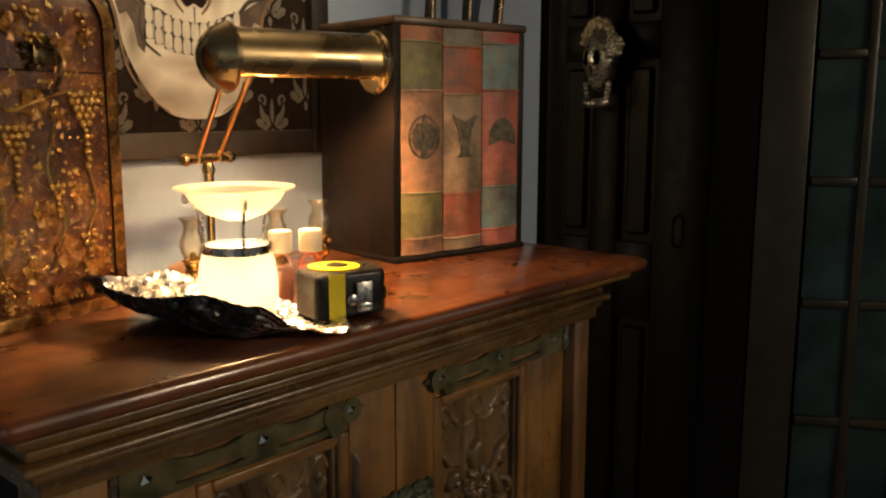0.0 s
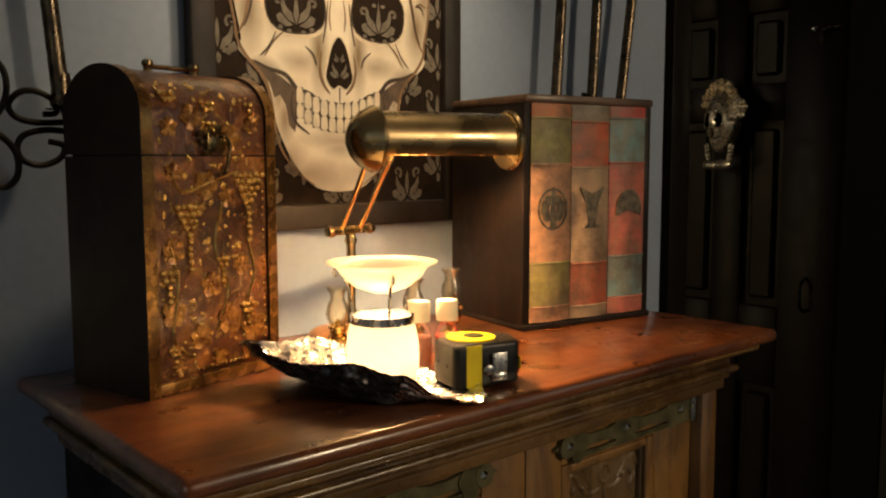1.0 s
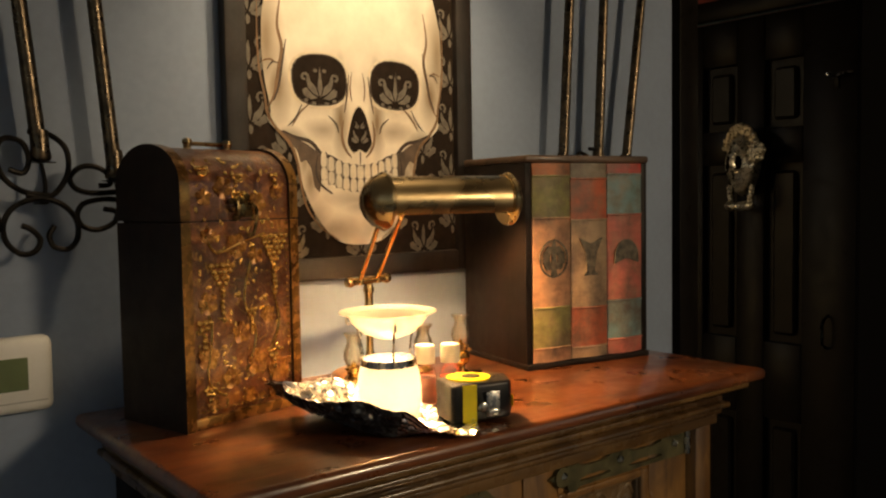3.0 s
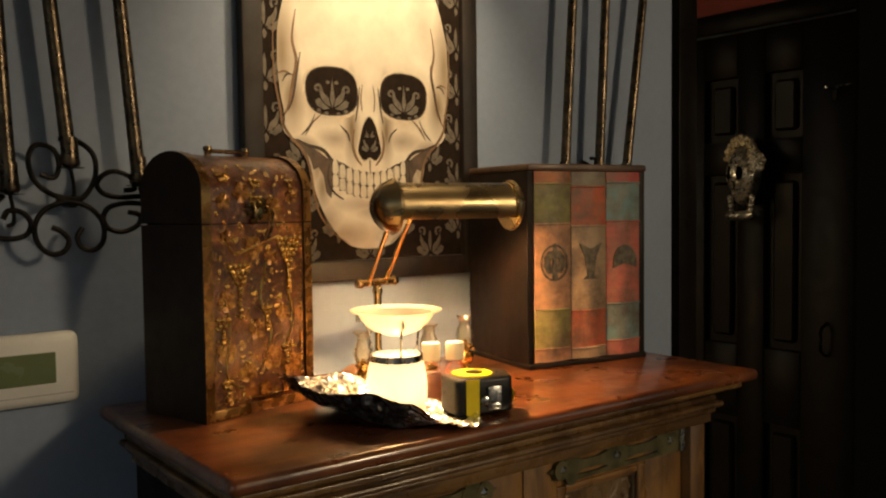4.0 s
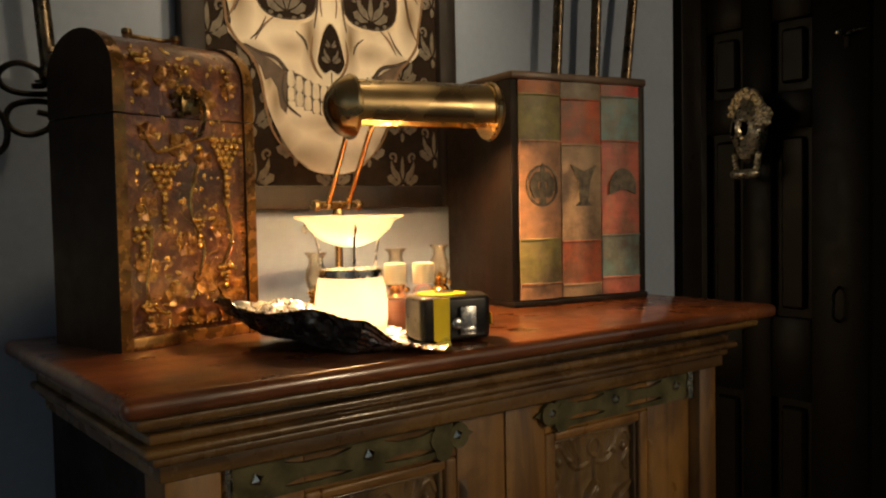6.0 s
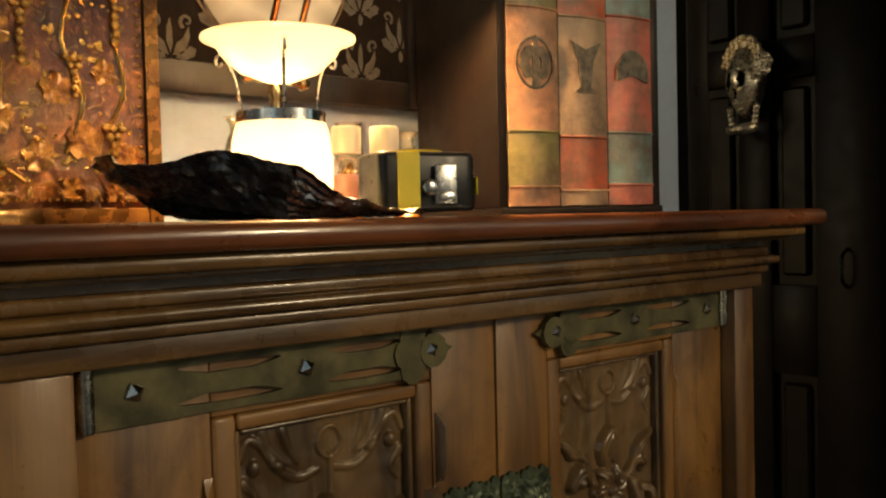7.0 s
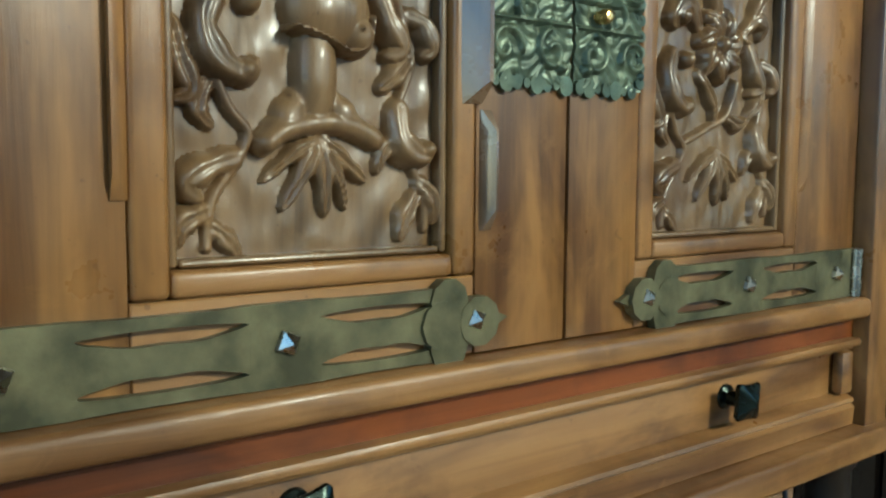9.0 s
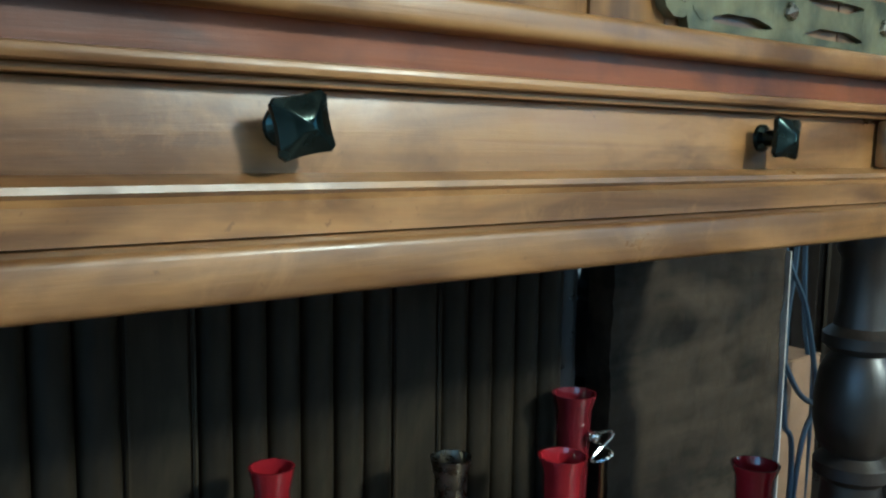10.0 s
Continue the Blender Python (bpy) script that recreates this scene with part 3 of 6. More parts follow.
        bm.faces.new(rings[-1])
        bmesh.ops.transform(bm, verts=bm.verts, matrix=Matrix.Translation((-0.584, y - YC, 0.8525)) @ Matrix.Rotation(radians(turn), 4, "X"))
        put("knob", bm, M_KNOB, "dark green metal pyramid knob", d, True)

    # doors
    mesh_strap, mesh_stud = None, None
    for side, fig in ((-1, "helmet"), (1, "rosette")):
        ya, yb = (-0.3072, -0.0008) if side < 0 else (0.0008, 0.3012)
        # backing, with the stiles, rails and a panel frame standing proud of it
        door = put("door", box(-0.612, -0.5955, ya, yb, 0.9075, 1.2395, 0.0012), M_OAK, "oak door with a carved leaf panel")
        p0, p1, q0, q1 = (-0.2125, -0.0765, -0.2285, -0.0625) if side < 0 else (0.0705, 0.2075, 0.0560, 0.2225)
        z0, z1, w0, w1 = 0.9580, 1.1890, 0.9465, 1.2000
        e, o = (q1, q0) if side < 0 else (q0, q1)
        for name, a0, a1 in (("outer_stile", *sorted((o, ya if side < 0 else yb))), ("middle_stile", *sorted((e, side * 0.0009)))):
            put(name, box(-0.5954, -0.5805, a0, a1, 0.9078, 1.2392, 0.0012, 2), M_OAK, "", door)
        for b0, b1 in ((0.9078, w0), (w1, 1.2392)):
            put("door_rail", box(-0.5954, -0.5810, q0 + 0.0003, q1 - 0.0003, b0, b1, 0.0008, 1), M_OAK_H, "", door)
        Y, Z, h = relief(p1 - p0, z1 - z0, fig)
        bm = field_mesh(Y, Z, h * 0.64)
        bmesh.ops.transform(bm, verts=bm.verts, matrix=Matrix.Translation((-0.5915, (p0 + p1) / 2, (z0 + z1) / 2)))
        put("carved_panel", bm, M_CARVE, "relief-carved walnut panel of leaf scrolls round a " + fig, door)
        for a0, a1, b0, b1 in ((q0 + 0.0004, p0, w0, w1), (p1, q1 - 0.0004, w0, w1), (p0, p1, w0, z0), (p0, p1, z1, w1)):
            put("frame_bar", box(-0.5952, -0.5795, a0, a1, b0 + 0.0004, b1 - 0.0004, 0.0028, 3), M_OAK if a1 - a0 < 0.03 else M_OAK_H, "", door)
        # rounded inner bead of the frame
        for a0, a1, b0, b1 in ((p0, p0 + 0.0046, z0, z1), (p1 - 0.0046, p1, z0, z1), (p0 + 0.0047, p1 - 0.0047, z0, z0 + 0.0035), (p0 + 0.0047, p1 - 0.0047, z1 - 0.0035, z1)):
            put("frame_bead", box(-0.5950, -0.5845, a0, a1, b0, b1, 0.0021, 4), M_CARVE, "", door)
        # stopped chamfers along the stiles and a tall block beside the lock
        for b0, b1, w in ((0.968, 1.026, 0.0066), (1.126, 1.176, 0.0066)):
            if side < 0:
                put("stop_chamfer", wedge(e - side * 0.0085, side, b0, b1, w, 0.0066), M_WORN, "", door)
        if side < 0:
            put("stop_block", wedge(e - side * 0.0020, side, 1.0285, 1.1235, 0.0125, 0.0100), M_WORN, "", door)
        put("stop_chamfer", wedge(o + side * 0.0060, -side, 0.985, 1.165, 0.0066, 0.0042), M_OAK, "", door)
        # strap hinges
        hy = -0.3005 if side < 0 else 0.2945
        for zc, hh, ln in ((1.2218, 0.0350, 0.246), (0.9250, 0.0350, 0.246)):
            if mesh_strap is None:
                mesh_strap = finish("strap_hinge", strap(0.246, 0.0350), M_VERD)
                mesh_stud = finish("stud", stud(), M_STUD, False)
            ob = new("strap_hinge", mesh_strap)
            ob.parent = door
            m = Matrix.Translation((0.72 - 0.5803, hy, zc))
            ob.matrix_basis = m @ (Matrix.Rotation(math.pi, 4, "X") if side > 0 else Matrix())
            tagged(ob, "pierced strap hinge with green patina")
            kn = new("knuckle", KNUCKLE)
            kn.parent = door
            kn.matrix_basis = Matrix.Translation((0.72 - 0.5745, hy, zc))
            for d_ in (0.026, 0.134, 0.234):
                st = new("stud", mesh_stud)
                st.parent = door
                st.matrix_basis = Matrix.Translation((0.72 - 0.5757, hy - side * d_, zc + 0.001)) @ Matrix.Rotation(0.4, 4, "X")
        # half of the lock plate
        W, H = 0.0575 if side < 0 else 0.0515, 0.074
        Yg, Zg = np.meshgrid(np.linspace(0, W, 64), np.linspace(-H / 2, H / 2, 72))
        g = 0.0022 + 0.0011 * (np.sin(Yg * 420 + 2.6 * np.sin(Zg * 240)) * np.cos(Zg * 390 + 2.2 * np.sin(Yg * 260)))
        for sy, sz in ((0.014, 0.020), (0.046, 0.020), (0.014, -0.020), (0.046, -0.020), (0.030, 0.0)):
            stroke(g, Yg, Zg, curl(sy, sz, 0.011, 0.5 + sy * 60, 1.1, 1 if sz > 0 else -1, 18), 0.0024, 0.0052, False)
        for sy, sz in ((0.054, 0.028), (0.054, -0.028), (0.008, 0.028), (0.008, -0.028)):
            blob(g, Yg, Zg, sy, sz, 0.004, 0.004, 0.0068)
        stroke(g, Yg, Zg, [(0.002, 0.0075), (0.06, 0.0075)], 0.0016, 0.005, False)
        stroke(g, Yg, Zg, [(0.002, -0.0065), (0.06, -0.0065)], 0.0016, 0.005, False)
        bm = field_mesh(Yg, Zg, g, 0.0)
        for i in range(9 if side < 0 else 7):
            for z in (-H / 2, H / 2):
                k = 0.0026 + 0.0014 * ((i * 7 + side) % 3)
                plate([(0.004 + i * 0.0068 + 0.9 * k * math.cos(a), z + k * math.sin(a)) for a in np.linspace(0, 2 * math.pi, 9, endpoint=False)], 0.0024 + 0.1 * k, bm=bm)
        for i in range(8):
            plate([(W + 0.0036 * math.cos(a), -H / 2 + 0.005 + i * 0.0086 + 0.0034 * math.sin(a)) for a in np.linspace(0, 2 * math.pi, 9, endpoint=False)], 0.0028, bm=bm)
        m = Matrix.Translation((-0.5803, side * 0.0012, 1.0775))
        bmesh.ops.transform(bm, verts=bm.verts, matrix=m @ Matrix.Diagonal((1, side, 1, 1)))
        if side < 0:
            bmesh.ops.reverse_faces(bm, faces=bm.faces)
        put("lock_plate", bm, M_VERD_D, "ornate verdigris lock plate", door)
        if side > 0:
            bm = lathe([(0.0, 0.009), (0.003, 0.008), (0.0042, 0.005), (0.0035, 0.0), (0.0035, -0.001)], 14)
            bmesh.ops.transform(bm, verts=bm.verts, matrix=Matrix.Translation((-0.5770, 0.018, 1.0775)) @ pose(0, 0, 0, 0, 90, 0))
            put("lock_knob", bm, M_GOLD, "small brass knob", door)

    # turned legs and the stretcher board they stand in
    prof = [(0.021, 0.7895), (0.021, 0.775), (0.017, 0.768), (0.0175, 0.735), (0.020, 0.718), (0.027, 0.712), (0.027, 0.704), (0.020, 0.698), (0.0275, 0.685), (0.030, 0.665), (0.030, 0.645), (0.027, 0.630), (0.021, 0.622), (0.028, 0.615), (0.028, 0.606), (0.021, 0.600), (0.024, 0.56), (0.020, 0.50), (0.024, 0.47), (0.024, 0.10), (0.030, 0.08), (0.028, 0.03), (0.020, 0.0)]
    for x in (-0.598, -0.86):
        for y in (y0 + 0.022, y1 - 0.022):
            put("leg", lathe(prof[::-1], 28, centre=(x, y, 0)), M_LEG, "dark varnished turned leg")
    return c


M_KNOB = metal("dark_green_metal", (0.007, 0.012, 0.010), (0.03, 0.042, 0.036), 0.22, 0.3, 40, 0.8)
M_STUD = metal("worn_stud_metal", (0.25, 0.25, 0.22), (0.5, 0.48, 0.42), 0.25, 0.2)
M_LEG = wood("dark_varnished_leg", (0.006, 0.004, 0.002), (0.018, 0.012, 0.006), 0.42, "z", 0.05)
KNUCKLE = finish("knuckle", lathe([(0.0035, -0.018), (0.0046, -0.017), (0.0046, 0.017), (0.0035, 0.018)], 14), M_STUD)
cabinet()


# ---- doors beyond the wall ----
def panelled_door():
    d = empty("door_1", "black six-panel wooden door, closed", "door", pose(-1.26, 2.13, 0))
    tagged(d, kind="structure")
    w, t = 0.315, 0.0
    stiles = [(-w, -0.155), (-0.043, 0.043), (0.155, w)]
    for a, b in stiles:
        part("stile", box(a, b, -0.018, 0.02, 0.005, 2.035, 0.003), M_BLACK, d)
    rails = [(0.005, 0.22), (0.92, 1.135), (1.63, 1.725), (1.91, 2.035)]
    for i, (a, b) in enumerate(rails):
        for p, q in ((-0.1548, -0.0432), (0.0432, 0.1548)):
            part("rail", box(p, q, -0.0175, 0.02, a, b, 0.003), M_BLACK, d)
    for (a, b), (c, e) in zip(rails, rails[1:]):
        for p, q in ((-0.155, -0.043), (0.043, 0.155)):
            bm = box(p, q, 0.002, 0.015, b, c)
            box(p + 0.022, q - 0.022, -0.012, 0.003, b + 0.022, c - 0.022, 0.010, 1, bm)
            part("panel", bm, M_BLACK, d)
    for a, b, c, e in ((-w - 0.075, -w - 0.004, 0, 2.10), (w + 0.004, w + 0.035, 0, 2.10), (-w - 0.004, w + 0.004, 2.04, 2.10)):
        part("casing", box(a, b, -0.03, 0.0, c, e, 0.006), M_BLACK, d)
    part("pull_handle", tube(spline([(0.23, -0.016, 1.225), (0.23, -0.045, 1.21), (0.23, -0.048, 1.18), (0.23, -0.045, 1.15), (0.23, -0.016, 1.135)], False, 6), 0.004), M_KNOB, d, "slim dark pull handle")
    # coat hook
    k = empty("coat_hook", "small bright metal hook on the black door", "hook", pose(-1.012, 2.111, 1.842))
    part("plate", box(-0.008, 0.008, -0.003, 0.001, -0.03, 0.008, 0.002), M_BLACK, k)
    part("prong", tube([(-0.006, -0.003, 0.0), (-0.006, -0.02, 0.002), (-0.002, -0.035, 0.004)], 0.003), M_STEEL, k)
    part("ball", lathe([(0.0, -0.007), (0.006, -0.004), (0.007, 0), (0.006, 0.004), (0, 0.007)], 14, centre=(-0.004, -0.037, 0.004)), M_STEEL, k)
    part("arm", tube([(0.0, -0.003, 0.004), (0.02, -0.012, 0.006), (0.05, -0.014, 0.007)], 0.0028), M_STEEL, k)


def door_mask():
    """Pewter skull with flowers, as one plain shape."""
    bm = bmesh.new()
    bmesh.ops.create_icosphere(bm, subdivisions=5, radius=1.0)
    eyes = [(-0.36, 0.05), (0.36, 0.05)]
    for v in bm.verts:
        x, y, z = v.co
        s = 1.0 - 0.26 * max(0.0, min(1.0, (-z - 0.1) / 0.8))
        x2, z2, y2 = x * s, z, y
        for ex, ez in eyes:
            d = math.hypot(x - ex, (z - ez) * 1.05)
            if y < 0:
                y2 += 0.55 * math.exp(-(d / 0.21) ** 4)
                y2 -= 0.10 * math.exp(-((d - 0.32) / 0.09) ** 2)
        if y < 0:
            y2 += 0.4 * math.exp(-((x / 0.11) ** 2 + ((z + 0.32) / 0.14) ** 2) ** 2)
            if -0.86 < z < -0.55 and abs(x) < 0.36:
                y2 += 0.05 * math.cos(x * 46) + 0.16 * math.exp(-((z + 0.71) / 0.03) ** 2)
        v.co = (x2 * 0.048, y2 * 0.045, z2 * 0.078)
    bm.faces.ensure_lookup_table()
    # eye and nose hollows are coloured black to paint in their shade
    for f in bm.faces:
        c = f.calc_center_median()
        x, z = c.x / 0.052, c.z / 0.078
        if c.y < 0 and (min(math.hypot(x - e, z - 0.05) for e in (-0.36, 0.36)) < 0.23 or (abs(x) < 0.10 and -0.46 < z < -0.20)):
            f.material_index = 1
    # lower jaw, hung open
    for i in range(26):
        a = math.pi * (i / 25)
        r = 0.034
        p = Vector((r * math.cos(a), -0.012 - 0.026 * math.sin(a), -0.100 - 0.004 * math.sin(a)))
        bmesh.ops.create_icosphere(bm, subdivisions=2, radius=0.0115, matrix=Matrix.Translation(p))
    for sx in (-1, 1):
        for i in range(5):
            bmesh.ops.create_icosphere(bm, subdivisions=2, radius=0.009, matrix=Matrix.Translation((sx * (0.034 + 0.002 * i), -0.012, -0.098 + 0.010 * i)))
    # flowers and curls round the brow and one temple
    for i in range(16):
        a = math.pi * (0.02 + 0.86 * i / 15)
        c = Vector((0.056 * math.cos(a), -0.010, 0.024 + 0.066 * math.sin(a)))
        for k in range(5):
            b = 2 * math.pi * k / 5 + i
            bmesh.ops.create_icosphere(bm, subdivisions=1, radius=0.0075, matrix=Matrix.Translation(c + Vector((0.009 * math.cos(b), -0.004 * (k % 2), 0.009 * math.sin(b)))))
    for k in range(22):
        b = k * 2.4
        bmesh.ops.create_icosphere(bm, subdivisions=2, radius=0.009, matrix=Matrix.Translation((0.066 + 0.0052 * math.sqrt(k) * math.cos(b), -0.02, 0.030 + 0.0052 * math.sqrt(k) * math.sin(b))))
    bmesh.ops.scale(bm, vec=(0.98, 1, 1.10), verts=bm.verts)
    thing("skull_ornament", bm, [M_PEWTER, M_BLACK], "pewter skull ornament wreathed in flowers on the black door", "ornament", m=pose(-1.252, 2.068, 1.626, 0, 0, -12))


def glazed_door():
    d = empty("door_2", "black glazed door with small dark panes", "door", Matrix.Translation((-0.91, 1.985, 0)) @ Matrix.Rotation(math.atan2(0.5, 0.86), 4, "Z"))
    tagged(d, kind="structure")
    x0, x1 = 0.125, 0.855
    for a, b in ((x0, x0 + 0.11), (x1 - 0.11, x1)):
        part("stile", box(a, b, 0.0, 0.04, 0.005, 2.05, 0.004), M_DIM_BLACK, d)
    for a, b in ((0.005, 0.15), (1.92, 2.05)):
        part("rail", box(x0 + 0.1102, x1 - 0.1102, 0.001, 0.039, a, b, 0.004), M_DIM_BLACK, d)
    cols, rows, ya, za = 4, 6, x0 + 0.11, 0.15
    cw, rh = (x1 - x0 - 0.22) / cols, (1.92 - 0.15) / rows
    for i in range(1, cols):
        part("muntin", box(ya + i * cw - 0.011, ya + i * cw + 0.011, 0.004, 0.036, 0.151, 1.919, 0.005), M_DIM_BLACK, d)
    for j in range(1, rows):
        for i in range(cols):
            part("muntin", box(ya + i * cw + 0.0112, ya + (i + 1) * cw - 0.0112, 0.004, 0.036, za + j * rh - 0.011, za + j * rh + 0.011, 0.005), M_DIM_BLACK, d)
    for i in range(cols):
        for j in range(rows):
            part("pane", box(ya + i * cw + 0.0105, ya + (i + 1) * cw - 0.0105, 0.018, 0.022, za + j * rh + 0.0105, za + (j + 1) * rh - 0.0105), M_PANE, d, "glass pane with a dim teal reflection in its colour")


M_PEWTER = metal("pewter", (0.30, 0.27, 0.20), (0.72, 0.66, 0.52), 0.30, 0.3, 60, 0.8)
M_DIM_BLACK = plain("worn_black_paint", (0.020, 0.018, 0.014), 0.38, 0, 0.3, 15, 0.1, 0.25)
# base colour holds the dim teal reflection of the panes
M_PANE = plain("teal_reflection_glass", (0.016, 0.032, 0.036), 0.14, 0, 0.5, 8, 0.05, 0.3)
panelled_door()
door_mask()
glazed_door()


# ---- the wall behind the cabinet ----
def scroll(y, z, r, start, turns, side, steps=40):
    return [(0, p[0], p[1]) for p in curl(y, z, r, start, turns, side, steps)]


def iron_holder(y_mid, rods, label):
    """Three long rods fanned out over a wall bracket of scrolls."""
    h = empty("iron_wall_rack", label, "wall decor", pose(-0.878, y_mid, 1.60), "iron racks")
    for dy, lean, dz in rods:
        top = 0.62
        bm = tube([(0, dy, dz), (0, dy + lean * 0.3, dz + 0.3), (0, dy + lean * top, dz + top)], lambda s: 0.0084 - 0.0012 * s, 16)
        lathe([(0.003, -0.004), (0.0095, -0.003), (0.0112, 0.0), (0.0098, 0.010), (0.0086, 0.03)], 20, bm, (0, dy, dz))
        rod = part("rod", bm, M_IRON, h, "bronzed iron rod with a flared cup")
        part("cup_rim", lathe([(0.004, -0.0055), (0.0150, -0.0050), (0.0155, -0.0042), (0.004, -0.0040)], 20, centre=(0, dy, dz)), M_SCROLL, h)
        part("spike", tube(spline([(0, dy, dz - 0.004), (0, dy + 0.003, dz - 0.022), (0, dy + 0.003, dz - 0.036), (0, dy - 0.004, dz - 0.040)], False, 5), 0.0022), M_SCROLL, h)
    bars = (
        # ring round the middle spike, winding in to a small eye
        [(0.004, -0.040), (-0.022, -0.036), (-0.042, -0.020), (-0.048, 0.004), (-0.040, 0.020), (-0.022, 0.016), (-0.016, -0.002), (-0.022, -0.016), (-0.036, -0.012)],
        [(-0.016, 0.028), (0.004, 0.026), (0.021, 0.012), (0.024, -0.010), (0.016, -0.030), (0.002, -0.042), (-0.020, -0.040)],
        # heart of two inward curls underneath
        [(-0.026, -0.072), (-0.016, -0.077), (-0.008, -0.088), (-0.014, -0.100), (-0.028, -0.102), (-0.041, -0.090), (-0.044, -0.072), (-0.036, -0.055), (-0.018, -0.045), (0.000, -0.044), (0.018, -0.052), (0.030, -0.068), (0.030, -0.088), (0.020, -0.099), (0.006, -0.096), (0.001, -0.084), (0.007, -0.073)],
        # loops to one side, above and below
        [(0.076, -0.037), (0.048, -0.038), (0.031, -0.033), (0.025, -0.022), (0.034, -0.011), (0.048, -0.008), (0.064, -0.015), (0.068, -0.028), (0.056, -0.030)],
        [(0.076, -0.046), (0.058, -0.045), (0.038, -0.050), (0.031, -0.062), (0.036, -0.074), (0.052, -0.079), (0.070, -0.072), (0.074, -0.060), (0.060, -0.056)],
        # loops to the other side
        [(-0.076, -0.062), (-0.070, -0.053), (-0.056, -0.055), (-0.048, -0.066), (-0.052, -0.079), (-0.068, -0.084), (-0.088, -0.080), (-0.100, -0.066), (-0.096, -0.052)],
        [(-0.066, -0.012), (-0.082, -0.010), (-0.096, -0.020), (-0.098, -0.036), (-0.086, -0.044), (-0.074, -0.036)],
    )
    for k, pts in enumerate(bars):
        part("scroll", tube([(0.0006 * (k % 3), y, z) for y, z in spline(pts, False, 7)], 0.0031, 8), M_SCROLL, h)
    part("wall_plate", box(-0.042, -0.003, -0.004, 0.004, -0.050, -0.038, 0.002), M_SCROLL, h)
    part("wall_plate", box(-0.042, 0.003, -0.06, 0.10, 0.540, 0.560, 0.002), M_SCROLL, h)


iron_holder(0.171, ((-0.068, -0.037, -0.030), (-0.004, -0.090, 0.0), (0.074, -0.080, -0.020)), "black iron wall rack with bronzed rods and scrolls beside the picture")
iron_holder(1.047, ((-0.080, 0.070, -0.010), (0.006, 0.060, 0.0), (0.076, 0.150, -0.010)), "black iron wall rack with bronzed rods rising behind the box")


def thermostat():
    t = empty("thermostat", "white plastic thermostat with a green display on the wall", "thermostat", pose(-0.92, 0.118, 1.364))
    part("body", box(0, 0.024, -0.058, 0.058, -0.042, 0.042, 0.010, 4), M_WHITE, t)
    part("display", box(0.0236, 0.0252, -0.033, 0.031, -0.016, 0.020, 0.0008, 1), M_LCD, t, "grey-green display")
    part("door_line", box(0.0236, 0.0246, -0.050, 0.050, -0.0295, -0.0285), M_LCD_RIM, t)


M_WHITE = plain("white_plastic", (0.72, 0.72, 0.68), 0.42, 0, 0.04, 60, 0.05)
M_LCD = plain("green_display", (0.13, 0.17, 0.08), 0.22, 0, 0.1, 30, 0)
M_LCD_RIM = plain("grey_plastic_line", (0.35, 0.35, 0.33), 0.5)
thermostat()


